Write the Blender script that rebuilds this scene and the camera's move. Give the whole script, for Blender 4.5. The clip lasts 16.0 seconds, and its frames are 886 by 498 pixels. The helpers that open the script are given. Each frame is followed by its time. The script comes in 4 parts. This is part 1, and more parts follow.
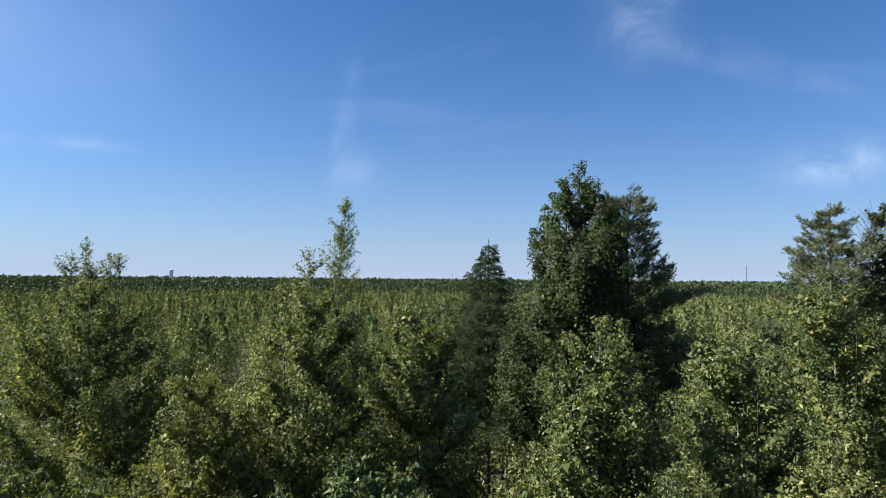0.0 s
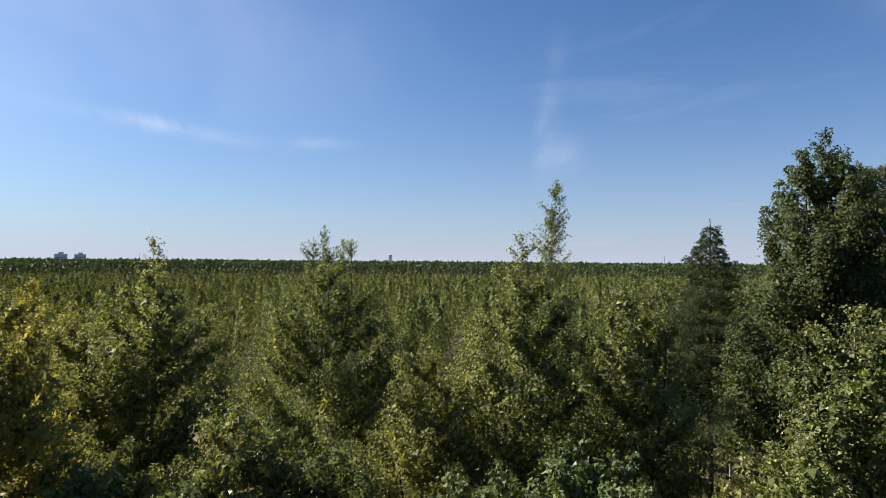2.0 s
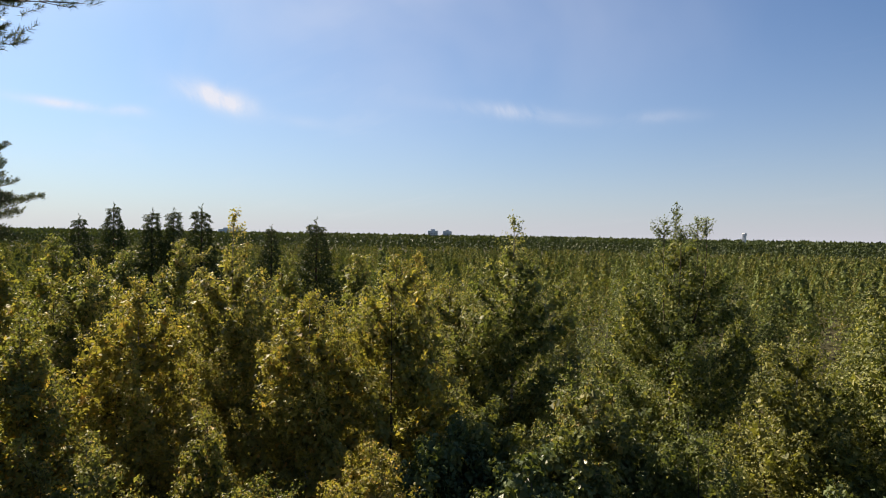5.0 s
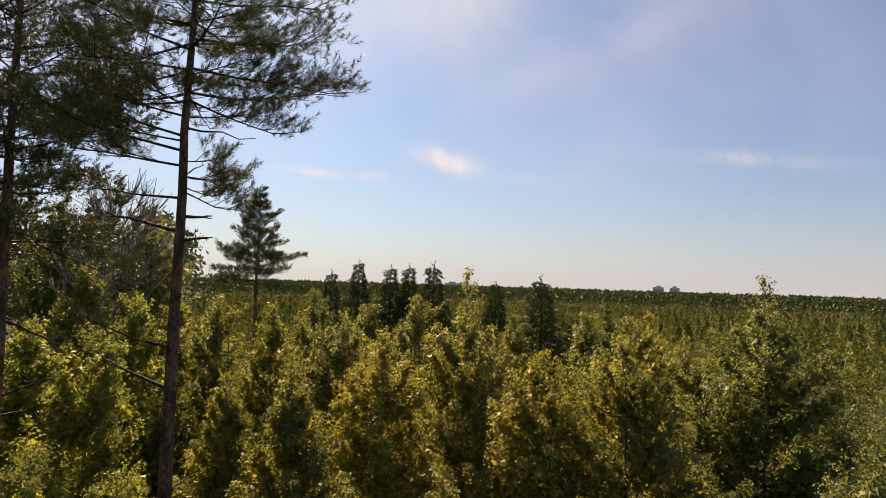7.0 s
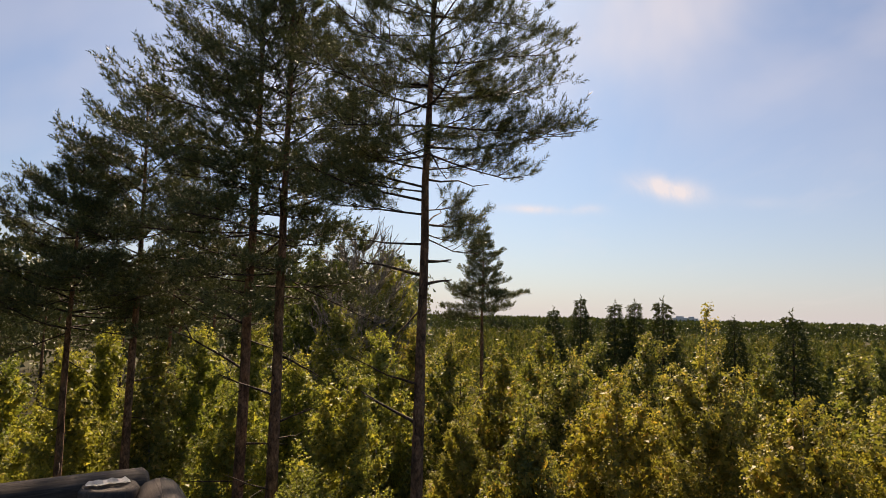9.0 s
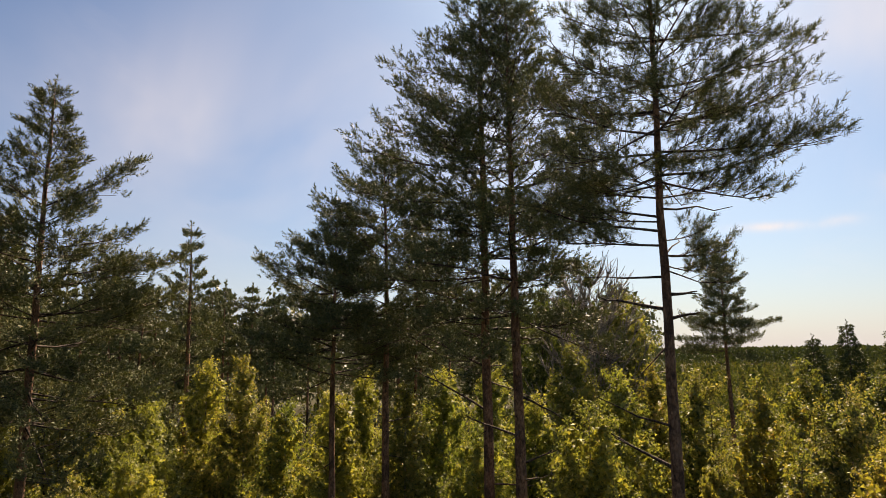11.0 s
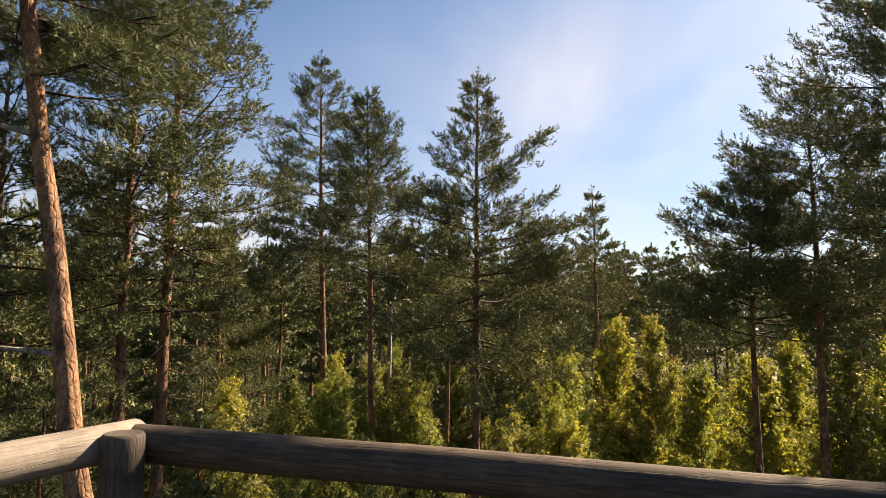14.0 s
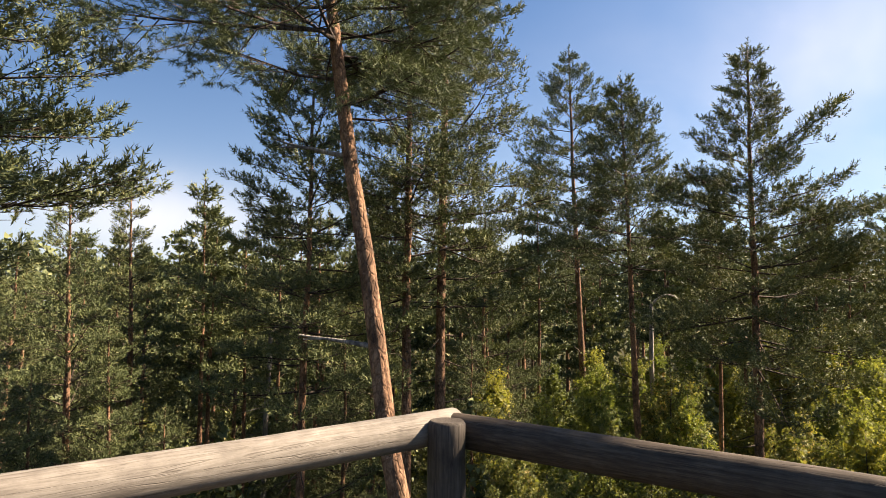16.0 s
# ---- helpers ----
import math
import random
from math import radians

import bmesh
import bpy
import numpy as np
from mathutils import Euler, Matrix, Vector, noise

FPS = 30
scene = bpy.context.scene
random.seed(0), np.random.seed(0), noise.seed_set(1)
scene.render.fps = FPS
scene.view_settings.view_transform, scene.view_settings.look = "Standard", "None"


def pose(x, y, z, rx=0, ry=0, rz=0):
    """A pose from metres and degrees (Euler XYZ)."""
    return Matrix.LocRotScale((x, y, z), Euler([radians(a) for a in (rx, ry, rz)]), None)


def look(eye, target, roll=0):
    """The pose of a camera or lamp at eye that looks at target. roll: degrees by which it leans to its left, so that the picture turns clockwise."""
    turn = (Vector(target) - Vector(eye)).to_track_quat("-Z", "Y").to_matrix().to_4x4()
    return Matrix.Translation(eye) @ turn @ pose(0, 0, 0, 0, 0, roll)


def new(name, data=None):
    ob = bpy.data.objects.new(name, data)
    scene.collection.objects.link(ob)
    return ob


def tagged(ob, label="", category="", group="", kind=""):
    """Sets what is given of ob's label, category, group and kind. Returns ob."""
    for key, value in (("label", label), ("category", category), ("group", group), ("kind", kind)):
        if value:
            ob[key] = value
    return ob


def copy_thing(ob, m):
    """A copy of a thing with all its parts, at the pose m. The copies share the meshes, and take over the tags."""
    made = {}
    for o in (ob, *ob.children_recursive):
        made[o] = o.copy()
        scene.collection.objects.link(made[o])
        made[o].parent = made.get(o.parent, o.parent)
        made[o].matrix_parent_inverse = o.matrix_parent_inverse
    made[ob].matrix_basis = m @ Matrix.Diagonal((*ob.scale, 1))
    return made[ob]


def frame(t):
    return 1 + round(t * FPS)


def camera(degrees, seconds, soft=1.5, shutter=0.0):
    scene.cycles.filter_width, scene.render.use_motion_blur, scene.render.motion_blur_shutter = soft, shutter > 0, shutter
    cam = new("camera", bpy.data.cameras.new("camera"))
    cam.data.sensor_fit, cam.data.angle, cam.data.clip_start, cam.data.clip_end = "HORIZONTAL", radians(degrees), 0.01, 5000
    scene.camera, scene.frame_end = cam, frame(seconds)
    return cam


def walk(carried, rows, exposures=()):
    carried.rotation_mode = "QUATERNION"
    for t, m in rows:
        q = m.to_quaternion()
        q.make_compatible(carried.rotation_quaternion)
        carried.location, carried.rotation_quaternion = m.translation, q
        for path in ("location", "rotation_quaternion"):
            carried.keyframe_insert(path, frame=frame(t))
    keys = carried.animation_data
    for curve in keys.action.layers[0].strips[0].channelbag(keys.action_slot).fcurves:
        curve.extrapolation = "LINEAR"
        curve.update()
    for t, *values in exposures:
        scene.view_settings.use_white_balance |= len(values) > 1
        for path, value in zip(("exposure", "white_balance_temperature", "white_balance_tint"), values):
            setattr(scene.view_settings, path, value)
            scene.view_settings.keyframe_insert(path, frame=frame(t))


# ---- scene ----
cam = camera(69.6, 16.0, soft=0.5)
# seconds, eye x, y, z in metres, yaw, pitch, roll in degrees
ROWS = [
    (0.0, -0.057, 0.409, 9.453, 2.82, 2.63, -0.50),
    (0.5, -0.092, 0.408, 9.449, 6.93, 2.48, -0.57),
    (1.0, -0.115, 0.396, 9.447, 11.29, 2.05, -0.66),
    (1.5, -0.143, 0.383, 9.443, 16.02, 1.39, -0.49),
    (2.0, -0.175, 0.378, 9.442, 21.16, 1.06, -0.46),
    (2.5, -0.208, 0.379, 9.439, 25.56, 0.64, -0.59),
    (3.0, -0.236, 0.370, 9.430, 30.31, 0.55, -0.93),
    (3.5, -0.261, 0.373, 9.424, 34.21, 0.12, -1.34),
    (4.0, -0.280, 0.366, 9.422, 37.10, -0.13, -1.38),
    (4.5, -0.315, 0.330, 9.428, 44.89, -0.98, -0.75),
    (4.7, -0.326, 0.324, 9.433, 47.67, -1.28, -0.81),
    (6.8, -0.428, 0.197, 9.507, 68.30, 2.89, -1.87),
    (7.0, -0.434, 0.172, 9.511, 70.73, 3.15, -1.76),
    (7.5, -0.430, 0.125, 9.530, 75.98, 4.23, -1.43),
    (8.0, -0.430, 0.080, 9.543, 79.95, 4.46, -2.12),
    (8.5, -0.437, 0.059, 9.550, 82.55, 5.78, -1.27),
    (9.0, -0.439, 0.013, 9.549, 90.16, 5.79, -1.35),
    (9.5, -0.444, -0.002, 9.559, 97.54, 6.14, 0.23),
    (9.7, -0.437, -0.028, 9.572, 99.23, 7.17, 0.50),
    (11.8, -0.372, -0.212, 9.573, 116.77, 7.73, -0.15),
    (12.0, -0.368, -0.230, 9.563, 118.48, 7.42, -0.52),
    (12.5, -0.350, -0.266, 9.543, 122.90, 6.83, -0.40),
    (13.0, -0.347, -0.304, 9.535, 126.74, 5.19, -1.09),
    (13.5, -0.301, -0.333, 9.528, 136.44, 6.06, -1.56),
    (14.0, -0.259, -0.349, 9.517, 144.41, 5.68, -0.36),
    (14.5, -0.234, -0.375, 9.524, 151.29, 5.30, 0.79),
    (15.0, -0.185, -0.392, 9.524, 156.10, 5.65, 0.67),
    (15.5, -0.132, -0.403, 9.532, 162.21, 4.94, 0.20),
    (16.0, -0.076, -0.411, 9.533, 166.52, 5.07, -0.44),
]
walk(cam, [(t, pose(x, y, z, 90 + pitch, roll, yaw)) for t, x, y, z, yaw, pitch, roll in ROWS],
     exposures=[(0.0, 1.33, 5700, 8), (1.5, 1.33, 6200, 11), (3.0, 1.31, 6650, 12), (4.5, 1.29, 7000, 13), (7.0, 1.25, 8500, 22), (9.5, 1.25, 8700, 22), (12.5, 1.66, 9200, 18), (15.0, 1.9, 8900, 16), (16.0, 1.9, 8000, 14)])

EYE = 9.5                      # mean eye height over the ground
SUN_AZ, SUN_EL = 92.0, 38.0    # azimuths run anticlockwise from +y


def at(az, d, z=0.0):
    a = radians(az)
    return Vector((-math.sin(a) * d, math.cos(a) * d, z))


# ---- world and sun ----
world = bpy.data.worlds.new("sky")
scene.world = world
world.use_nodes = True
wt = world.node_tree
wt.nodes.clear()


def wnode(kind, **values):
    n = wt.nodes.new(kind)
    for key, value in values.items():
        n.inputs[key].default_value = value
    return n


def wmath(op, a, b=None, c=None, clamp=False):
    n = wt.nodes.new("ShaderNodeMath")
    n.operation, n.use_clamp = op, clamp
    for i, v in enumerate((a, b, c)):
        if v is None:
            continue
        if isinstance(v, (int, float)):
            n.inputs[i].default_value = v
        else:
            wt.links.new(v, n.inputs[i])
    return n.outputs[0]


def wdot(vec, axis):
    n = wt.nodes.new("ShaderNodeVectorMath")
    n.operation = "DOT_PRODUCT"
    wt.links.new(vec, n.inputs[0])
    n.inputs[1].default_value = axis
    return n.outputs["Value"]


sky = wt.nodes.new("ShaderNodeTexSky")
sky.sky_type, sky.sun_disc = "NISHITA", False
sky.sun_elevation, sky.sun_rotation = radians(SUN_EL), radians(-SUN_AZ)
sky.altitude, sky.air_density, sky.dust_density, sky.ozone_density = 50, 1.0, 0.9, 2.5
coords = wt.nodes.new("ShaderNodeTexCoord").outputs["Generated"]
# thin cirrus, streaked along one wind direction, on a high flat sheet
split = wt.nodes.new("ShaderNodeSeparateXYZ")
wt.links.new(coords, split.inputs[0])
lift = wmath("ADD", wmath("MAXIMUM", split.outputs[2], 0.0), 0.12)
sheet = wt.nodes.new("ShaderNodeCombineXYZ")
wt.links.new(wmath("DIVIDE", split.outputs[0], lift), sheet.inputs[0])
wt.links.new(wmath("DIVIDE", split.outputs[1], lift), sheet.inputs[1])
streak = wt.nodes.new("ShaderNodeMapping")
streak.inputs["Rotation"].default_value = (0, 0, radians(25))
streak.inputs["Scale"].default_value = (0.45, 1.3, 1)
wt.links.new(sheet.outputs[0], streak.inputs[0])
veil_noise = wnode("ShaderNodeTexNoise", Scale=1.1, Detail=7.0, Roughness=0.6, Distortion=0.6)
wt.links.new(streak.outputs[0], veil_noise.inputs["Vector"])
veil = wmath("MULTIPLY", wmath("SUBTRACT", veil_noise.outputs["Fac"], 0.58, clamp=True), 0.5)
wisp_noise = wnode("ShaderNodeTexNoise", Scale=9.0, Detail=6.0, Roughness=0.62, Distortion=0.9)
wt.links.new(coords, wisp_noise.inputs["Vector"])
wisp = wmath("MULTIPLY", wmath("SUBTRACT", wisp_noise.outputs["Fac"], 0.30, clamp=True), 2.6)
soft_noise = wnode("ShaderNodeTexNoise", Scale=3.2, Detail=4.0, Roughness=0.5, Distortion=0.4)
wt.links.new(coords, soft_noise.inputs["Vector"])
soft_wisp = wmath("MULTIPLY", wmath("SUBTRACT", soft_noise.outputs["Fac"], 0.22, clamp=True), 2.2)
cover = veil
# single clouds: azimuth, elevation, half length, half height (degrees), slant, density
for az, el, a, b, slant, density in (
        (70.6, 11.0, 2.6, 0.85, 15, 1.6), (63.0, 9.5, 2.2, 0.5, 4, 0.18), (81.3, 9.4, 3.2, 0.35, 3, 0.9), (77.5, 9.5, 1.3, 0.35, 0, 0.6),
        (44.5, 10.8, 6.0, 0.6, 6, 0.6), (33.0, 10.2, 3.0, 0.5, 0, 0.25), (11.9, 13.0, 0.8, 4.5, 8, 0.3), (10.6, 9.2, 1.6, 1.9, -40, 0.17),
        (-29.0, 8.9, 3.0, 1.4, 0, 0.75), (-14.5, 22.0, 3.0, 3.0, 40, 0.26), (-20.0, 18.0, 4.5, 0.9, 25, 0.16), (-26, 16.5, 5.0, 0.9, 30, 0.13),
        (72.0, 25.0, 18.0, 6.0, -12, 0.5), (85.0, 35.0, 26.0, 11.0, 0, 0.45), (112.0, 20.0, 22.0, 7.0, 10, 0.42), (132.0, 14.0, 26.0, 9.0, 0, 0.34), (-166.0, 7.0, 12.0, 3.2, 0, 0.62),
        (165.0, 7.0, 10.0, 3.0, 0, 0.4), (58.0, 20.0, 12.0, 2.0, -18, 0.18), (48.0, 17.0, 18.0, 8.0, -10, 0.26)):
    centre = at(az, 1).normalized() * math.cos(radians(el)) + Vector((0, 0, math.sin(radians(el))))
    side = Vector((0, 0, 1)).cross(centre).normalized()
    rise = centre.cross(side)
    turn = Matrix.Rotation(radians(slant), 3, centre)
    side, rise = turn @ side, turn @ rise
    du = wmath("DIVIDE", wdot(coords, side), math.sin(radians(a)))
    dv = wmath("DIVIDE", wdot(coords, rise), math.sin(radians(b)))
    away = wmath("ADD", wmath("MULTIPLY", du, du), wmath("MULTIPLY", dv, dv))
    away = wmath("ADD", away, wmath("MULTIPLY", wmath("LESS_THAN", wdot(coords, centre), 0.0), 50.0))
    puff = wmath("MULTIPLY", wmath("EXPONENT", wmath("MULTIPLY", away, -1.0)), density)
    cover = wmath("ADD", cover, wmath("MULTIPLY", puff, soft_wisp if a > 10 else wisp))
cover = wmath("MINIMUM", cover, 0.85)
# pale haze low over the land
haze = wmath("EXPONENT", wmath("MULTIPLY", wmath("MAXIMUM", split.outputs[2], 0.0), -9.0))
deep = wt.nodes.new("ShaderNodeMix")
deep.data_type, deep.blend_type = "RGBA", "MULTIPLY"
deep.inputs["Factor"].default_value = 1.0
wt.links.new(sky.outputs[0], deep.inputs["A"])
deep.inputs["B"].default_value = (0.43, 0.69, 0.95, 1)
low = wt.nodes.new("ShaderNodeMix")
low.data_type = "RGBA"
wt.links.new(wmath("MULTIPLY", haze, 0.8), low.inputs["Factor"])
wt.links.new(deep.outputs["Result"], low.inputs["A"])
low.inputs["B"].default_value = (5.15, 5.55, 6.65, 1)
paint = wt.nodes.new("ShaderNodeMix")
paint.data_type = "RGBA"
wt.links.new(cover, paint.inputs["Factor"])
wt.links.new(low.outputs["Result"], paint.inputs["A"])
paint.inputs["B"].default_value = (6.7, 7.15, 8.2, 1)
glow = wnode("ShaderNodeBackground", Strength=0.05)
wt.links.new(paint.outputs["Result"], glow.inputs["Color"])
wt.links.new(glow.outputs[0], wt.nodes.new("ShaderNodeOutputWorld").inputs[0])

sun = new("sun", bpy.data.lights.new("sun", "SUN"))
sun.data.energy, sun.data.angle, sun.data.color = 5.0, radians(0.53), (1.0, 0.93, 0.82)
toward = at(SUN_AZ, math.cos(radians(SUN_EL)), math.sin(radians(SUN_EL)))
sun.matrix_world = look(toward * 50, (0, 0, 0))


# ---- materials ----
def material(name):
    m = bpy.data.materials.new(name)
    m.use_nodes = True
    t = m.node_tree
    return m, t, t.nodes["Principled BSDF"], t.nodes["Material Output"]


def node(t, kind, **values):
    n = t.nodes.new(kind)
    for key, value in values.items():
        n.inputs[key].default_value = value
    return n


def ramp(t, source, stops):
    n = t.nodes.new("ShaderNodeValToRGB")
    while len(n.color_ramp.elements) < len(stops):
        n.color_ramp.elements.new(0.5)
    for e, (place, colour) in zip(n.color_ramp.elements, stops):
        e.position, e.color = place, (*colour, 1)
    t.links.new(source, n.inputs[0])
    return n.outputs[0]


def mix(t, factor, a, b, blend="MIX"):
    n = t.nodes.new("ShaderNodeMix")
    n.data_type, n.blend_type = "RGBA", blend
    for key, v in (("Factor", factor), ("A", a), ("B", b)):
        if isinstance(v, (int, float)):
            n.inputs[key].default_value = v
        elif isinstance(v, tuple):
            n.inputs[key].default_value = (*v, 1)
        else:
            t.links.new(v, n.inputs[key])
    return n.outputs["Result"]


def foliage(name, stops, whole, rough=0.6, through_light=0.28, thin=(1.5, 1.4, 0.45), gloss=0.09, mixed=1.0):
    """Leaves: each leaf takes its own tone, each tree leans to the tone `whole`. mixed: how far single trees differ."""
    m, t, bsdf, out = material(name)
    geo, info = t.nodes.new("ShaderNodeNewGeometry"), t.nodes.new("ShaderNodeObjectInfo")
    own = ramp(t, geo.outputs["Random Per Island"], stops)
    lean = t.nodes.new("ShaderNodeMath")
    lean.operation = "MULTIPLY"
    lean.inputs[1].default_value = 0.6
    t.links.new(info.outputs["Random"], lean.inputs[0])
    coord = t.nodes.new("ShaderNodeTexCoord")
    patch = node(t, "ShaderNodeTexNoise", Scale=0.9, Detail=2.0)
    t.links.new(coord.outputs["Object"], patch.inputs["Vector"])
    tone = mix(t, lean.outputs[0], own, whole)
    vary = t.nodes.new("ShaderNodeMath")
    vary.operation, vary.inputs[1].default_value = "MULTIPLY", 7.31
    t.links.new(info.outputs["Random"], vary.inputs[0])
    part_of = t.nodes.new("ShaderNodeMath")
    part_of.operation = "FRACT"
    t.links.new(vary.outputs[0], part_of.inputs[0])
    tone = mix(t, mixed, tone, ramp(t, part_of.outputs[0], [(0.0, (0.68, 0.78, 0.74)), (0.5, (0.98, 1.0, 0.96)), (1.0, (1.3, 1.16, 1.0))]), "MULTIPLY")
    tone = mix(t, 1.0, tone, ramp(t, patch.outputs["Fac"], [(0.3, (0.72, 0.76, 0.7)), (0.7, (1.2, 1.18, 1.1))]), "MULTIPLY")
    t.links.new(tone, bsdf.inputs["Base Color"])
    bsdf.inputs["Roughness"].default_value = rough
    bsdf.inputs["Specular IOR Level"].default_value = gloss
    lit = node(t, "ShaderNodeBsdfTranslucent")
    t.links.new(mix(t, 1.0, tone, thin, "MULTIPLY"), lit.inputs["Color"])
    both = node(t, "ShaderNodeMixShader", Fac=through_light)
    t.links.new(bsdf.outputs[0], both.inputs[1])
    t.links.new(lit.outputs[0], both.inputs[2])
    t.links.new(both.outputs[0], out.inputs[0])
    return m


def bark(name, stops, scale=(11, 11, 5), bump=0.6, rough=0.9, seams=0.55):
    """Flaky bark: uneven plates with darker seams, over blotches that run for a hand's length."""
    m, t, bsdf, out = material(name)
    coord = t.nodes.new("ShaderNodeTexCoord")
    place = node(t, "ShaderNodeMapping", Scale=scale)
    t.links.new(coord.outputs["Object"], place.inputs[0])
    flakes = node(t, "ShaderNodeTexNoise", Scale=2.2, Detail=7.0, Roughness=0.7, Distortion=0.8)
    t.links.new(place.outputs[0], flakes.inputs["Vector"])
    blotch = node(t, "ShaderNodeTexNoise", Scale=0.55, Detail=3.0)
    t.links.new(place.outputs[0], blotch.inputs["Vector"])
    warp = mix(t, 0.25, place.outputs[0], flakes.outputs["Color"], "ADD")
    plates = node(t, "ShaderNodeTexVoronoi", Scale=1.9)
    plates.feature = "DISTANCE_TO_EDGE"
    t.links.new(warp, plates.inputs["Vector"])
    tone = ramp(t, flakes.outputs["Fac"], stops)
    tone = mix(t, 1.0, tone, ramp(t, blotch.outputs["Fac"], [(0.38, (0.5, 0.49, 0.5)), (0.6, (1.15, 1.1, 1.06))]), "MULTIPLY")
    tone = mix(t, 1.0, tone, ramp(t, plates.outputs["Distance"], [(0.02, (1 - seams, 1 - seams, 1 - seams)), (0.16, (1.05, 1.05, 1.05))]), "MULTIPLY")
    t.links.new(tone, bsdf.inputs["Base Color"])
    bsdf.inputs["Roughness"].default_value = rough
    bsdf.inputs["Specular IOR Level"].default_value = 0.2
    relief = node(t, "ShaderNodeBump", Strength=bump, Distance=0.025)
    t.links.new(mix(t, 0.5, flakes.outputs["Fac"], ramp(t, plates.outputs["Distance"], [(0.0, (0, 0, 0)), (0.2, (1, 1, 1))])), relief.inputs["Height"])
    t.links.new(relief.outputs[0], bsdf.inputs["Normal"])
    return m


GREEN_STOPS = [(0.0, (0.043, 0.055, 0.024)), (0.4, (0.122, 0.140, 0.052)), (0.8, (0.207, 0.218, 0.082)), (1.0, (0.389, 0.367, 0.194))]
OLIVE_STOPS = [(0.0, (0.056, 0.066, 0.032)), (0.45, (0.181, 0.187, 0.077)), (0.85, (0.299, 0.275, 0.112)), (1.0, (0.512, 0.354, 0.183))]
YELLOW_STOPS = [(0.0, (0.067, 0.073, 0.031)), (0.35, (0.213, 0.204, 0.070)), (0.82, (0.314, 0.275, 0.094)), (1.0, (0.493, 0.292, 0.123))]
LIME_STOPS = [(0.0, (0.066, 0.082, 0.034)), (0.35, (0.210, 0.228, 0.082)), (0.85, (0.318, 0.318, 0.114)), (1.0, (0.480, 0.408, 0.180))]
BIRCH_GREEN = foliage("birch_leaf_green", GREEN_STOPS, (0.142, 0.158, 0.058), rough=0.55, gloss=0.18, through_light=0.32, thin=(1.3, 1.3, 0.55))
BIRCH_OLIVE = foliage("birch_leaf_olive", OLIVE_STOPS, (0.2, 0.203, 0.08), rough=0.55, gloss=0.18, through_light=0.36, thin=(1.25, 1.32, 0.58))
BIRCH_YELLOW = foliage("birch_leaf_yellow", YELLOW_STOPS, (0.25, 0.23, 0.08), rough=0.55, gloss=0.18, through_light=0.38, thin=(1.25, 1.32, 0.58))
BIRCH_LIME = foliage("birch_leaf_lime", LIME_STOPS, (0.24, 0.25, 0.092), rough=0.55, gloss=0.18, through_light=0.4, thin=(1.35, 1.35, 0.55))
MASS_GREEN = foliage("leafy_mass_green", GREEN_STOPS, (0.13, 0.145, 0.055), rough=0.8, gloss=0.03, through_light=0.15)
MASS_OLIVE = foliage("leafy_mass_olive", OLIVE_STOPS, (0.15, 0.15, 0.05), rough=0.8, gloss=0.03, through_light=0.15)
WILLOW = foliage("willow_leaf", [(0.0, (0.06, 0.085, 0.04)), (0.6, (0.12, 0.15, 0.075)), (1.0, (0.2, 0.22, 0.12))], (0.13, 0.16, 0.08), rough=0.3)
ASPEN = foliage("greyish_leaf", [(0.0, (0.038, 0.05, 0.027)), (0.5, (0.08, 0.095, 0.046)), (1.0, (0.135, 0.15, 0.07))], (0.095, 0.11, 0.054))
NEEDLE = foliage("pine_needles", [(0.0, (0.04, 0.052, 0.027)), (0.6, (0.125, 0.142, 0.07)), (0.94, (0.225, 0.237, 0.112)), (1.0, (0.34, 0.27, 0.135))], (0.128, 0.144, 0.071), rough=0.55, through_light=0.04, gloss=0.12, thin=(1.2, 1.2, 0.6), mixed=0.35)
SPRUCE_NEEDLE = foliage("spruce_needles", [(0.0, (0.026, 0.04, 0.02)), (0.7, (0.062, 0.082, 0.038)), (1.0, (0.11, 0.13, 0.058))], (0.066, 0.086, 0.04), rough=0.45, through_light=0.12, gloss=0.05, mixed=0.4)
PINE_LOW = bark("pine_bark_grey", [(0.3, (0.04, 0.03, 0.025)), (0.55, (0.105, 0.075, 0.055)), (0.8, (0.19, 0.145, 0.11))])
PINE_HIGH = bark("pine_bark_orange", [(0.3, (0.07, 0.04, 0.028)), (0.48, (0.215, 0.122, 0.075)), (0.8, (0.4, 0.25, 0.165))], scale=(14, 14, 7), seams=0.25)
BIRCH_BARK = bark("birch_bark", [(0.38, (0.06, 0.05, 0.045)), (0.48, (0.3, 0.28, 0.25)), (0.8, (0.5, 0.48, 0.44))], scale=(3, 3, 9), bump=0.2, seams=0.2)
TWIG = bark("twig_bark", [(0.3, (0.05, 0.035, 0.028)), (0.7, (0.13, 0.1, 0.08))])
DEAD_WOOD = bark("dead_grey_wood", [(0.3, (0.16, 0.14, 0.12)), (0.55, (0.33, 0.3, 0.27)), (0.8, (0.46, 0.43, 0.4))], scale=(14, 14, 2), seams=0.3)


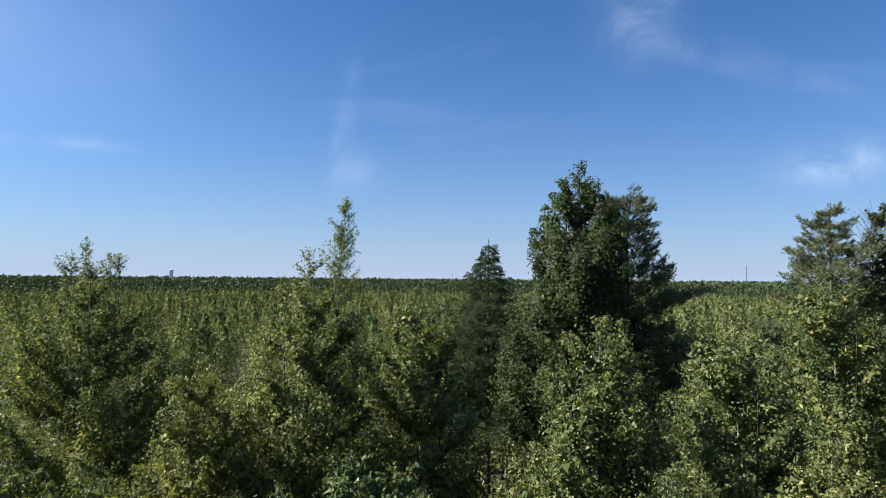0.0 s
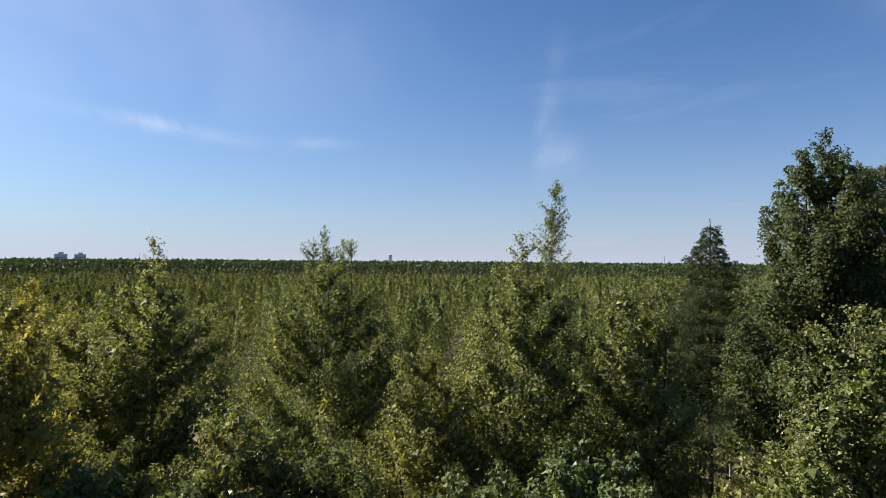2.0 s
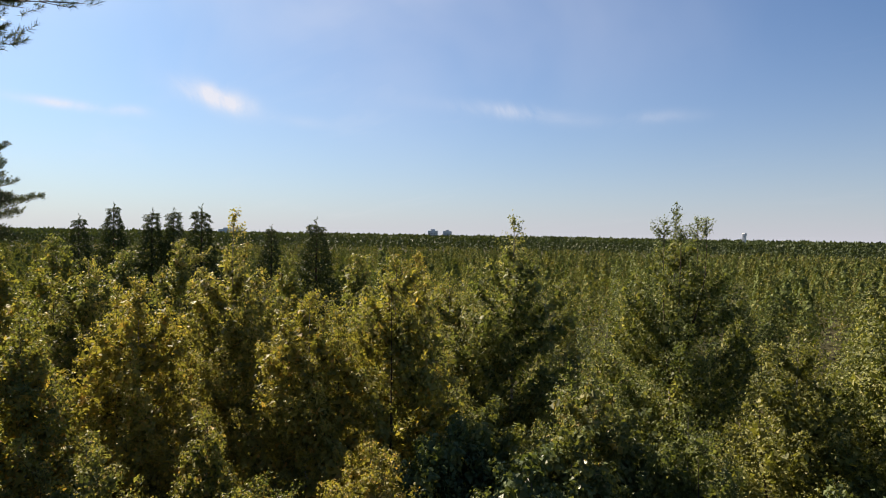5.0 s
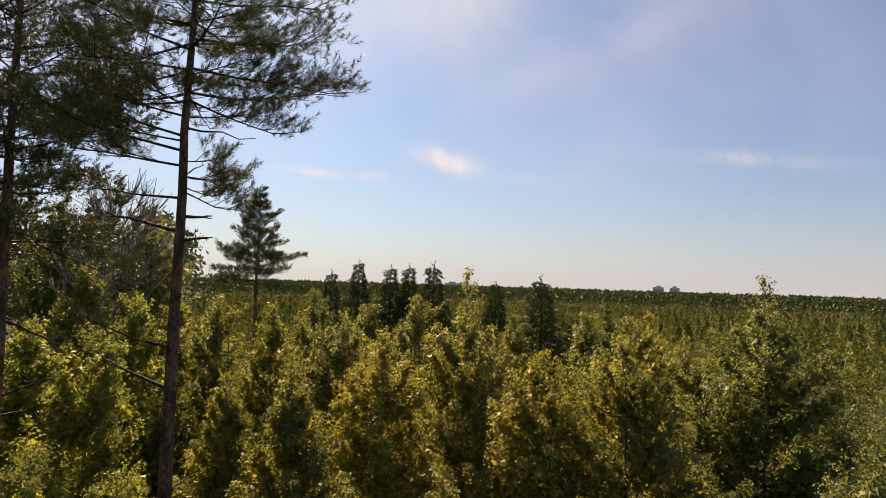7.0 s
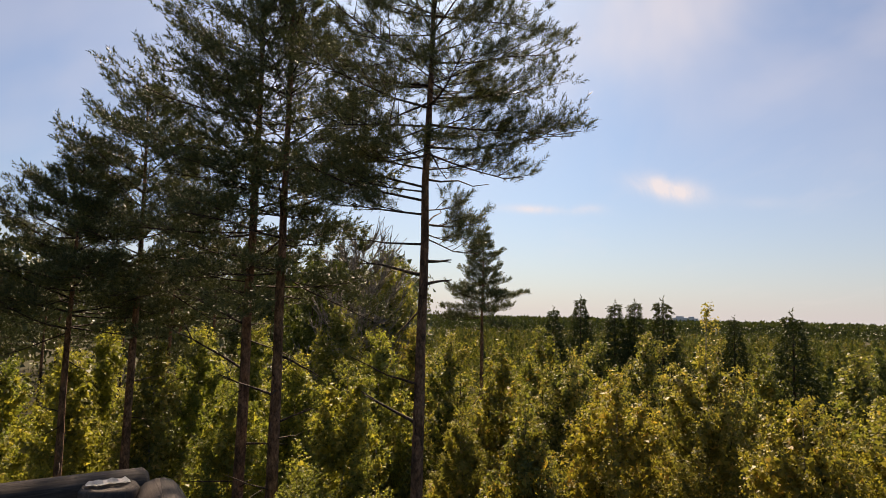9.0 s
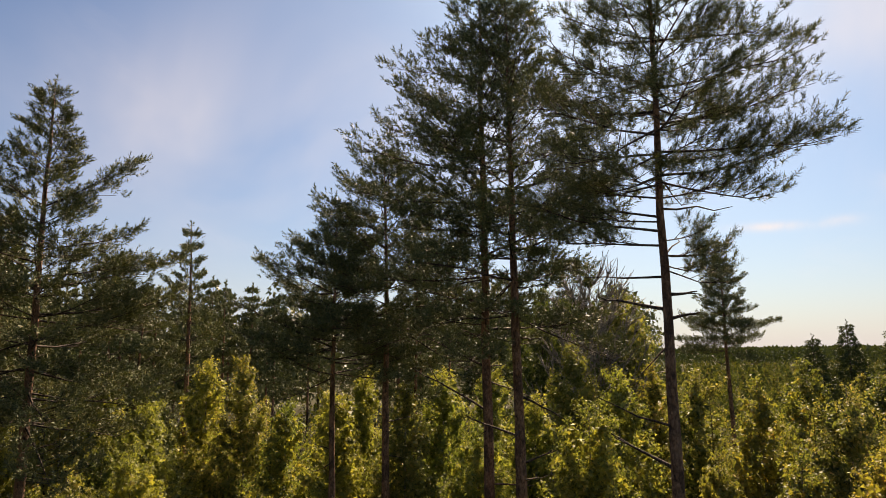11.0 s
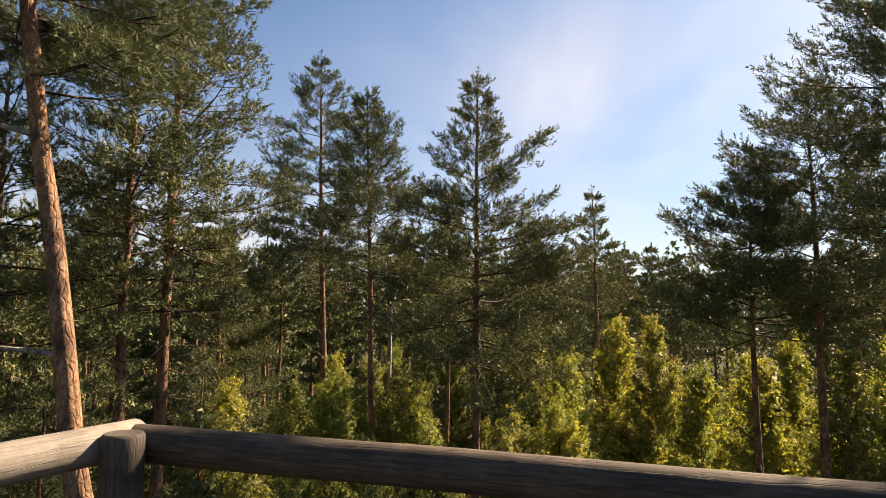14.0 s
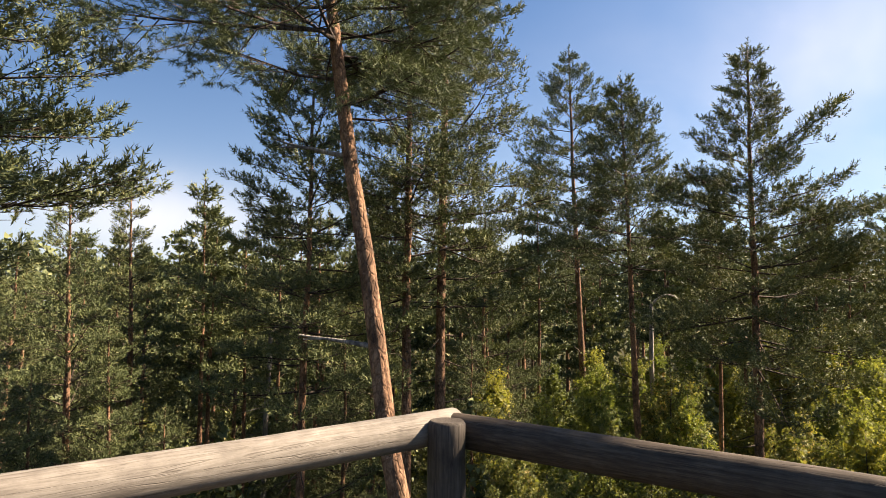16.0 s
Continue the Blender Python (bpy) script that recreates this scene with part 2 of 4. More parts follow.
# ---- mesh helpers ----
def raw(name, verts, faces):
    """A mesh from an array of places and an (n, 3) or (n, 4) array of corners."""
    me = bpy.data.meshes.new(name)
    n, k = faces.shape
    me.vertices.add(len(verts))
    me.vertices.foreach_set("co", np.ascontiguousarray(verts, dtype=np.float32).ravel())
    me.loops.add(n * k)
    me.loops.foreach_set("vertex_index", np.ascontiguousarray(faces, dtype=np.int32).ravel())
    me.polygons.add(n)
    me.polygons.foreach_set("loop_start", np.arange(0, n * k, k, dtype=np.int32))
    me.update(calc_edges=True)
    return me


def part(name, me, mat, parent, label=""):
    if isinstance(me, bmesh.types.BMesh):
        bm, me = me, bpy.data.meshes.new(name)
        bm.to_mesh(me)
        bm.free()
    if mat and not me.materials:
        me.materials.append(mat)
    ob = new(name, me)
    ob.parent = parent
    return tagged(ob, label) if label else ob


def tubes(limbs, sides=5):
    """One mesh of round tapering limbs: each a (n, 3) path and its n radii."""
    V, F, base = [], [], 0
    turn = np.arange(sides) * 2 * np.pi / sides
    ring = np.stack([np.cos(turn), np.sin(turn)], 1)
    for path, radii in limbs:
        path = np.asarray(path, float)
        n = len(path)
        d = np.gradient(path, axis=0)
        d /= np.linalg.norm(d, axis=1)[:, None] + 1e-9
        ref = np.where(np.abs(d[:, 2:3]) > 0.9, np.array([[1.0, 0, 0]]), np.array([[0, 0, 1.0]]))
        u = np.cross(d, ref)
        u /= np.linalg.norm(u, axis=1)[:, None] + 1e-9
        v = np.cross(d, u)
        r = np.asarray(radii, float)[:, None, None]
        V.append((path[:, None] + r * (ring[None, :, :1] * u[:, None] + ring[None, :, 1:] * v[:, None])).reshape(-1, 3))
        i = np.arange(n - 1)[:, None] * sides
        j = np.arange(sides)[None]
        k = (j + 1) % sides
        F.append((base + np.stack([i + j, i + k, i + sides + k, i + sides + j], -1)).reshape(-1, 4))
        base += n * sides
    return np.concatenate(V), np.concatenate(F)


def unit(v):
    return v / (np.linalg.norm(v, axis=-1, keepdims=True) + 1e-9)


def leaves(rng, places, size, facing=None, loose=0.55):
    """Small single leaves at the places, wide at the stalk and pointed, hanging. facing: the way each leaf's blade is turned, more or less."""
    n = len(places)
    face = rng.normal(size=(n, 3)) if facing is None else unit(facing) + rng.normal(0, loose, (n, 3))
    axis = unit(np.cross(unit(face), rng.normal(size=(n, 3))))
    axis = axis * np.where(axis[:, 2:3] > 0.25, -1.0, 1.0)
    wide = unit(np.cross(axis, face))
    s = size * rng.uniform(0.6, 1.3, (n, 1))
    V = np.stack([places + axis * s, places + wide * s * 0.5, places - wide * s * 0.5], 1)
    return V.reshape(-1, 3), np.arange(n * 3).reshape(n, 3)


def stem(rng, H, sway=0.03, lean=(0.0, 0.0), n=12):
    z = np.linspace(0, 1, n)
    wob = np.cumsum(rng.normal(0, sway, (n, 2)), 0) * z[:, None]
    return np.column_stack([wob[:, 0] + lean[0] * z, wob[:, 1] + lean[1] * z, z * H])


def along(path, u):
    f = np.clip(u, 0, 1) * (len(path) - 1)
    i = np.minimum(f.astype(int), len(path) - 2)
    return path[i] + (path[i + 1] - path[i]) * (f - i)[..., None]


# ---- trees ----
def birch(seed, H, W, count, leaf, mat, label, base=0.14, shoulder=1.0, point=0.5, tips=1, spire=1.0, bare=0.0, inner=0.34, category="tree", group="young birches"):
    """A young birch: pale stem, rising limbs that each carry an upright plume of leaves, and thin leafy leaders above the shoulder of the crown."""
    rng = np.random.default_rng(seed)
    root = tagged(new("birch_tree"), label, category, group)
    path = stem(rng, H, 0.02 * H / 8)
    limbs, twigs = [], []
    tops = [path]
    for k in range(tips - 1):
        a = rng.uniform(0, 6.28)
        p0 = along(path, np.array([rng.uniform(0.45, 0.6)]))[0]
        end = np.array([math.cos(a) * W * 0.12, math.sin(a) * W * 0.12, H * rng.uniform(0.93, 0.98)])
        s = np.linspace(0, 1, 7)[:, None]
        fork = p0 + (end - p0) * s + np.array([math.cos(a), math.sin(a), 0]) * W * 0.05 * np.sin(s * 3.14)
        limbs.append((fork, np.linspace(0.004 * H, 0.003, 7)))
        tops.append(fork)

    def outline(h):
        g = np.minimum(1.0, h / shoulder)
        return np.minimum(1.0, (g + 0.1) / 0.38) ** 0.6 * (1 - g ** 1.7) ** point

    spots, faces = [], []

    def plume(axis, rad, share, out):
        """Leaves round a rising limb: share is their part of the whole."""
        n = max(6, int(count * share))
        s = 1.04 - 0.9 * rng.uniform(0, 1, n) ** 1.25
        way = unit(rng.normal(size=(n, 3)))
        # leaves crowd in clumps along the limb
        knots = rng.uniform(0.15, 1.0, 9)
        near = knots[rng.integers(0, 9, n)] + rng.normal(0, 0.035, n)
        s = np.where(rng.random(n) < 0.6, near, s)
        r = rad * np.clip(np.sin(np.clip(s * 0.86 + 0.12, 0, 1) * 3.1416), 0.12, 1) ** 0.7 * rng.uniform(0.55, 1.12, n) ** 0.6
        spots.append(along(axis, s) + way * r[:, None] * np.array([1, 1, 0.85]))
        faces.append(way * 0.75 + out * 0.45 + np.array([0, 0, 0.4]))

    nb = int(30 + 14 * W)
    axes = []
    for b in range(nb):
        h = ((b + rng.uniform(0, 1)) / nb) ** 0.85 * 0.97
        R = W / 2 * float(outline(np.array(h))) * rng.uniform(0.72, 1.06)
        if R < 0.12:
            continue
        az = b * 2.4 + rng.normal(0, 0.4)
        out = np.array([math.cos(az), math.sin(az), 0])
        el = radians(rng.uniform(12, 38) + 26 * h)
        z1 = H * (base + (1 - base) * shoulder * h) + 0.25 * R
        z0 = max(0.06 * H, z1 - R * math.tan(el) - 0.1)
        p0, mid = along(path, np.array([z0 / H]))[0], along(path, np.array([min(1.0, z1 / H)]))[0]
        tip = mid + out * R
        tip[2] = min(z1, H * 0.985)
        s = np.linspace(0, 1, 7)[:, None]
        limb = p0 + (tip - p0) * s + (out * 0.14 * R + np.array([0, 0, -0.1 * R])) * np.sin(s * 3.14) + rng.normal(0, 0.015 * R, (7, 3)) * s
        limbs.append((limb[[0, 2, 4, 6]], np.linspace(0.0035 * R + 0.006, 0.002, 4)))
        axes.append((limb, 0.15 + 0.25 * R ** 0.8, out))
    weigh = np.array([(r * np.linalg.norm(l[-1] - l[0]) + 0.02) * (0.25 + 0.75 * min(1.0, max(0.0, (l[-1][2] - 0.3 * H) / (0.4 * H)))) * (1 + 1.3 * (l[-1][2] / H) ** 3) for l, r, _ in axes])
    weigh /= weigh.sum()
    for (limb, rad, out), share in zip(axes, weigh):
        if bare:
            for k in range(26):
                q = along(limb, np.array([rng.uniform(0.2, 1.0)]))[0]
                way = unit(out * 0.4 + rng.normal(0, 0.35, 3) + np.array([0, 0, 0.9]))
                twigs.append((q + way * rng.uniform(0.25, 0.8) * np.linspace(0, 1, 2)[:, None], (0.016, 0.008) if bare > 0.5 else (0.005, 0.003)))
        plume(limb, rad, share * 0.93 * (1 - bare), out)
    # the leaders: short rising twigs with a few leaves each
    for top in tops:
        z0 = max(H * (base + (1 - base) * shoulder * (0.93 if spire < 1.5 else 0.84)), top[0][2])
        span = top[-1][2] - z0
        for k in range(int((6 + 11 * span) * spire)):
            u = (z0 + span * rng.uniform(0, 1) - top[0][2]) / (top[-1][2] - top[0][2])
            q = along(top, np.array([u]))[0]
            a = rng.uniform(0, 6.28)
            out = np.array([math.cos(a), math.sin(a), 0])
            l = (0.12 + 0.36 * spire ** 0.4 * (top[-1][2] - q[2]) / span) * rng.uniform(0.4, 1.4)
            twig = q + (out * (0.62 if spire < 1.5 else 0.8) + np.array([0, 0, 0.75])) * l * np.linspace(0, 1, 4)[:, None]
            twigs.append((twig[[0, 3]], (0.005, 0.002)))
            n = int(14 + 90 * l)
            way = unit(rng.normal(size=(n, 3)))
            spots.append(along(twig, rng.uniform(0.1, 1.05, n)) + way * rng.uniform(0.01, 0.11, (n, 1)))
            faces.append(way + out * 0.3 + np.array([0, 0, 0.3]))
    spots, faces = np.concatenate(spots), np.concatenate(faces)
    part("trunk", raw("trunk", *tubes([(path, np.linspace(0.0085 * H, 0.004, len(path)))], 7)), BIRCH_BARK, root)
    tagged(part("branchwork", raw("branchwork", *tubes(limbs + twigs, 3)), TWIG if bare < 0.5 else BIRCH_BARK, root), kind="stuff")
    part("crown", raw("crown", *leaves(rng, spots, leaf, faces)), mat, root)
    # leaf clusters inside the crown
    n = int(count * inner * (1 - bare))
    pick = rng.choice(len(axes), n, p=weigh)
    lines = np.array([l for l, _, _ in axes])[pick]
    rads = np.array([r for _, r, _ in axes])[pick]
    u = rng.uniform(0.05, 0.8, n) * 6
    i = np.minimum(u.astype(int), 5)
    row = np.arange(n)
    core = lines[row, i] + (lines[row, i + 1] - lines[row, i]) * (u - i)[:, None]
    core = core + unit(rng.normal(size=(n, 3))) * rads[:, None] * rng.uniform(0.05, 0.42, (n, 1))
    part("inner_foliage", raw("inner_foliage", *leaves(rng, core, leaf * 1.4 + 0.055)), mat, root)
    return root


# how finely needles are built: needle length, needle width, needles on a shoot, length of the needled shoot
GRADES = {"near": (0.058, 0.005, 34, 0.12), "mid": (0.066, 0.0145, 13, 0.13), "far": (0.085, 0.03, 8, 0.15), "wood": (0.15, 0.085, 6, 0.22)}


def tufts(rng, places, ways, grade):
    """Shoots set with needles like bottle brushes: thin blades all round each shoot, leaning forward."""
    needle, width, count, candle = GRADES[grade]
    n = len(places)
    P = np.repeat(places, count, 0)
    W = np.repeat(ways, count, 0)
    u = np.tile((np.arange(count) + 0.5) / count, n)[:, None]
    round_about = unit(np.cross(W, rng.normal(size=W.shape)))
    D = unit(W * (0.35 + 0.75 * u) + round_about * (1.0 - 0.35 * u))
    P = P + W * candle * u * np.repeat(rng.uniform(0.6, 1.25, (n, 1)), count, 0)
    S = unit(np.cross(D, rng.normal(size=D.shape))) * width
    l = needle * rng.uniform(0.75, 1.15, (n * count, 1))
    V = np.stack([P - S / 2, P + S / 2, P + D * l], 1)
    return V.reshape(-1, 3), np.arange(n * count * 3).reshape(-1, 3)


def conifer(seed, H, W, label, name="pine_tree", crown=0.55, shape="pine", grade="mid", nb=45, fill=1.0, mat=None, lean=(0.0, 0.0), girth=None, snags=8,
            arms=(), dry=(), dry_mat=None, hang=0.0, top=0.8, low=0.75, open_in=0.3, group="pines round the tower"):
    """A conifer. crown: where the live crown begins (share of the height). W: the crown's width over all. arms: single long limbs (height, azimuth, length, rise).
    snags: dead stubs under the crown. low: width of the crown's lowest limbs. open_in: the bare inner share of each limb."""
    rng = np.random.default_rng(seed)
    root = tagged(new(name), label, "tree", group)
    path = stem(rng, H, 0.013 if shape == "pine" else 0.003, lean, 26)
    girth = girth or 0.0085 * H + 0.02
    zs = path[:, 2] / H
    radii = girth * (1 - zs) ** 0.75 + 0.006
    radii = radii * (1 + rng.normal(0, 0.035, len(radii)))
    radii[0] *= 1.3
    limbs, places, ways = [], [], []
    candle = GRADES[grade][3]

    def grow(p0, az, L, rise, curl, hang=0.0):
        """One limb: side shoots in a flat pad, each with short needled twigs that turn up."""
        out = np.array([math.cos(az), math.sin(az), 0.0])
        flat = np.array([-math.sin(az), math.cos(az), 0.0])
        s = np.linspace(0, 1, 7)[:, None]
        limb = p0 + L * (out * s * math.cos(rise) + np.array([0, 0, 1.0]) * (math.sin(rise) * s + curl * s ** 2))
        limb = limb + np.cumsum(rng.normal(0, 0.022 * L, limb.shape), 0) * s
        limbs.append((limb[[0, 2, 4, 6]], np.linspace(min(girth * 0.26, 0.009 * L + 0.006), 0.005, 4)))
        m = max(3, int(3 + 7 * L))
        for k in range(m + 1):
            u = 1.0 if k == m else open_in + (1 - open_in) * (k + rng.uniform(0, 1)) / m
            q = along(limb, np.array([u]))[0]
            side = (1 if k % 2 else -1) * rng.uniform(0.5, 1.3) * (u < 0.99)
            lift = rng.uniform(0.0, 0.45) if shape == "pine" else rng.uniform(-0.35, 0.05)
            way = unit(out * rng.uniform(0.5, 1.0) + flat * side + np.array([0, 0, lift - hang * rng.uniform(0.2, 1.4)]))
            l = (0.16 + 0.3 * L) * (1.25 - 0.7 * u) * rng.uniform(0.7, 1.25)
            s2 = np.linspace(0, 1, 4)[:, None]
            shoot = q + way * l * s2 + rng.normal(0, 0.04 * l, (4, 3)) * s2
            if grade in ("near", "mid"):
                limbs.append((shoot[[0, 3]], (0.004 + 0.004 * l, 0.003)))
            c = max(2, int((2.0 + l * 19) * fill))
            v = 1.0 - 0.8 * rng.uniform(0, 1, c) ** 1.2
            v[0] = 1.0
            spot = along(shoot, v)
            across = unit(np.cross(way, np.array([0, 0, 1.0])))
            turn = rng.choice((-1.0, 1.0), c)[:, None] * rng.uniform(0.2, 1.1, (c, 1)) * (v[:, None] < 0.99)
            twig = unit(way + across * turn + rng.normal(0, 0.22, (c, 3)) + np.array([0, 0, 0.1 if shape == "pine" else -0.2]))
            spot = spot + twig * rng.uniform(0.02, 0.4, (c, 1)) * (0.06 + 0.5 * l) + np.array([0, 0, 1.0]) * rng.uniform(-0.05, 0.12, (c, 1)) * (0.4 + l)
            places.append(spot)
            ways.append(unit(twig + np.array([0, 0, (0.55 - hang) if shape == "pine" else -0.15])))

    for b in range(nb):
        if shape == "pine":
            # whorls of five, one for each year's growth
            h = min(1.0, max(0.0, (b - b % 5 + 2 + rng.normal(0, 0.6)) / nb)) ** 0.93
            prof = (low + (1 - low) * math.sin(min(1.0, h / 0.3) * 1.57)) * (1 - h) ** top
            rise, curl = radians(-8 + 58 * h ** 1.3 + rng.normal(0, 11)), rng.uniform(0.0, 0.22)
        else:
            h = (b + rng.uniform(0, 0.9)) / nb
            prof = (1 - h) ** 0.95 + 0.02
            rise, curl = radians(-12 + 42 * h + rng.normal(0, 5)), 0.10
        u = crown + (0.985 - crown) * h
        reach = W / 2 * prof * (rng.uniform(0.5, 1.15) if shape == "pine" else rng.uniform(0.75, 1.1))
        L = max(0.1, (reach - candle * 0.8) / 1.16)
        az = b * (1.2566 if shape == "pine" else 2.4) + b // 5 * 0.7 + rng.normal(0, 0.3)
        grow(along(path, np.array([u]))[0], az, L, rise, curl)
    for z, az, L, up in arms:
        grow(along(path, np.array([z / H]))[0], radians(az + 90), L, radians(up), 0.08, hang)
    # the leader
    places.append(path[-1] + np.column_stack([rng.normal(0, 0.02, 8), rng.normal(0, 0.02, 8), -np.linspace(0, 0.45, 8)]))
    ways.append(unit(np.array([[0, 0, 1.0]]) + rng.normal(0, 0.35, (8, 3))))
    dead = []
    for k in range(snags):
        p0 = along(path, np.array([rng.uniform(0.3, max(0.34, crown + 0.02))]))[0]
        az, L = rng.uniform(0, 6.28), rng.uniform(0.25, 0.95) * min(1.0, W / 3)
        s = np.linspace(0, 1, 5)[:, None]
        snag = p0 + L * (np.array([math.cos(az), math.sin(az), rng.uniform(-0.35, 0.5)]) * s + np.array([0, 0, rng.uniform(-0.2, 0.1)]) * s ** 2)
        dead.append((snag + rng.normal(0, 0.02, snag.shape) * s, np.linspace(0.016, 0.004, 5)))
    for z, az, L, up in dry:
        p0, a = along(path, np.array([z / H]))[0], radians(az + 90)
        s = np.linspace(0, 1, 7)[:, None]
        way = np.array([math.cos(a), math.sin(a), math.sin(radians(up))])
        limb = p0 + L * way * s + np.cumsum(rng.normal(0, 0.02 * L, (7, 3)), 0) * s
        fork = limb[4] + L * 0.3 * unit(way + rng.normal(0, 0.25, 3)) * np.linspace(0, 1, 3)[:, None]
        part("dead_branch", raw("dead_branch", *tubes([(limb, np.linspace(0.022, 0.006, 7)), (fork, (0.01, 0.007, 0.004))], 5)), dry_mat or DEAD_WOOD, root, "dead broken branch")
    cut = max(2, int(len(path) * min(0.4, max(0.3, crown - 0.2))))
    part("trunk", raw("trunk", *tubes([(path[:cut + 1], radii[:cut + 1])], 10)), PINE_LOW, root)
    part("upper_trunk", raw("upper_trunk", *tubes([(path[cut:], radii[cut:])], 9)), PINE_HIGH if shape == "pine" else PINE_LOW, root)
    tagged(part("branchwork", raw("branchwork", *tubes(limbs, 3)), TWIG, root), kind="stuff")
    if dead:
        tagged(part("dead_branchwork", raw("dead_branchwork", *tubes(dead, 3)), TWIG, root), kind="stuff")
    part("crown", raw("crown", *tufts(rng, np.concatenate(places), np.concatenate(ways), grade)), mat or NEEDLE, root)
    return root


def put(ob, spot, turn=0.0, size=1.0, tall=1.0):
    ob.matrix_world = Matrix.Translation(spot) @ Matrix.Rotation(radians(turn), 4, "Z") @ Matrix.Diagonal((size, size, size * tall, 1))
    return ob


def again(ob, spot, turn=0.0, size=1.0, tall=1.0):
    return copy_thing(ob, Matrix.Translation(spot) @ Matrix.Rotation(radians(turn), 4, "Z") @ Matrix.Diagonal((size, size, size * tall, 1)) @ Matrix.Diagonal((*ob.scale, 1)).inverted())


# ---- ground ----
def ground_mesh():
    n = 96
    rings = [0.0, 6, 14, 30, 60, 110, 200, 400, 900, 2000, 4200]
    bm = bmesh.new()
    hub = bm.verts.new((0, 0, 0))
    prev = None
    for r in rings[1:]:
        ring = []
        for k in range(n):
            a = k * 2 * math.pi / n
            x, y = math.cos(a) * r, math.sin(a) * r
            z = noise.noise(Vector((x * 0.06, y * 0.06, 0))) * min(0.4, r * 0.02) - 0.15
            ring.append(bm.verts.new((x, y, z)))
        for k in range(n):
            if prev is None:
                bm.faces.new((hub, ring[k], ring[(k + 1) % n]))
            else:
                bm.faces.new((prev[k], ring[k], ring[(k + 1) % n], prev[(k + 1) % n]))
        prev = ring
    return bm


def soil():
    m, t, bsdf, out = material("forest_floor")
    coord = t.nodes.new("ShaderNodeTexCoord")
    fine = node(t, "ShaderNodeTexNoise", Scale=3.0, Detail=8.0, Roughness=0.7)
    broad = node(t, "ShaderNodeTexNoise", Scale=0.25, Detail=3.0)
    for n in (fine, broad):
        t.links.new(coord.outputs["Object"], n.inputs["Vector"])
    tone = mix(t, broad.outputs["Fac"], ramp(t, fine.outputs["Fac"], [(0.3, (0.018, 0.022, 0.01)), (0.7, (0.055, 0.062, 0.022))]),
               ramp(t, fine.outputs["Fac"], [(0.3, (0.025, 0.02, 0.013)), (0.7, (0.075, 0.056, 0.032))]))
    t.links.new(tone, bsdf.inputs["Base Color"])
    bsdf.inputs["Roughness"].default_value = 0.95
    bsdf.inputs["Specular IOR Level"].default_value = 0.05
    relief = node(t, "ShaderNodeBump", Strength=0.6, Distance=0.1)
    t.links.new(fine.outputs["Fac"], relief.inputs["Height"])
    t.links.new(relief.outputs[0], bsdf.inputs["Normal"])
    return m


ground = tagged(part("ground", ground_mesh(), soil(), None), "dark mossy forest floor under the trees", "ground", kind="structure")


# ---- the lookout tower ----
def log_wood(name, stops):
    """Debarked weathered wood: fine grain along the log, dark drying cracks, knots and greyed blotches."""
    m, t, bsdf, out = material(name)
    coord = t.nodes.new("ShaderNodeTexCoord")
    fine = node(t, "ShaderNodeMapping", Scale=(70, 70, 5))
    t.links.new(coord.outputs["Object"], fine.inputs[0])
    grain = node(t, "ShaderNodeTexNoise", Scale=1.5, Detail=6.0, Roughness=0.65, Distortion=0.5)
    t.links.new(fine.outputs[0], grain.inputs["Vector"])
    long = node(t, "ShaderNodeMapping", Scale=(22, 22, 1.1))
    t.links.new(coord.outputs["Object"], long.inputs[0])
    crack = node(t, "ShaderNodeTexNoise", Scale=1.3, Detail=3.0, Roughness=0.5, Distortion=0.25)
    t.links.new(long.outputs[0], crack.inputs["Vector"])
    stain = node(t, "ShaderNodeTexNoise", Scale=5.0, Detail=6.0, Roughness=0.65)
    t.links.new(coord.outputs["Object"], stain.inputs["Vector"])
    knots = node(t, "ShaderNodeTexVoronoi", Scale=3.2)
    t.links.new(coord.outputs["Object"], knots.inputs["Vector"])
    tone = ramp(t, grain.outputs["Fac"], stops)
    tone = mix(t, 1.0, tone, ramp(t, stain.outputs["Fac"], [(0.34, (0.66, 0.63, 0.62)), (0.56, (1.02, 1.0, 0.98)), (0.68, (1.45, 1.44, 1.42))]), "MULTIPLY")
    lines = ramp(t, crack.outputs["Fac"], [(0.485, (1, 1, 1)), (0.498, (0.35, 0.3, 0.27)), (0.511, (1, 1, 1))])
    tone = mix(t, 0.5, tone, lines, "MULTIPLY")
    tone = mix(t, 0.8, tone, ramp(t, knots.outputs["Distance"], [(0.05, (0.3, 0.22, 0.16)), (0.11, (1, 1, 1))]), "MULTIPLY")
    t.links.new(tone, bsdf.inputs["Base Color"])
    bsdf.inputs["Roughness"].default_value = 0.8
    bsdf.inputs["Specular IOR Level"].default_value = 0.3
    relief = node(t, "ShaderNodeBump", Strength=0.5, Distance=0.006)
    t.links.new(mix(t, 0.6, grain.outputs["Fac"], lines), relief.inputs["Height"])
    t.links.new(relief.outputs[0], bsdf.inputs["Normal"])
    return m


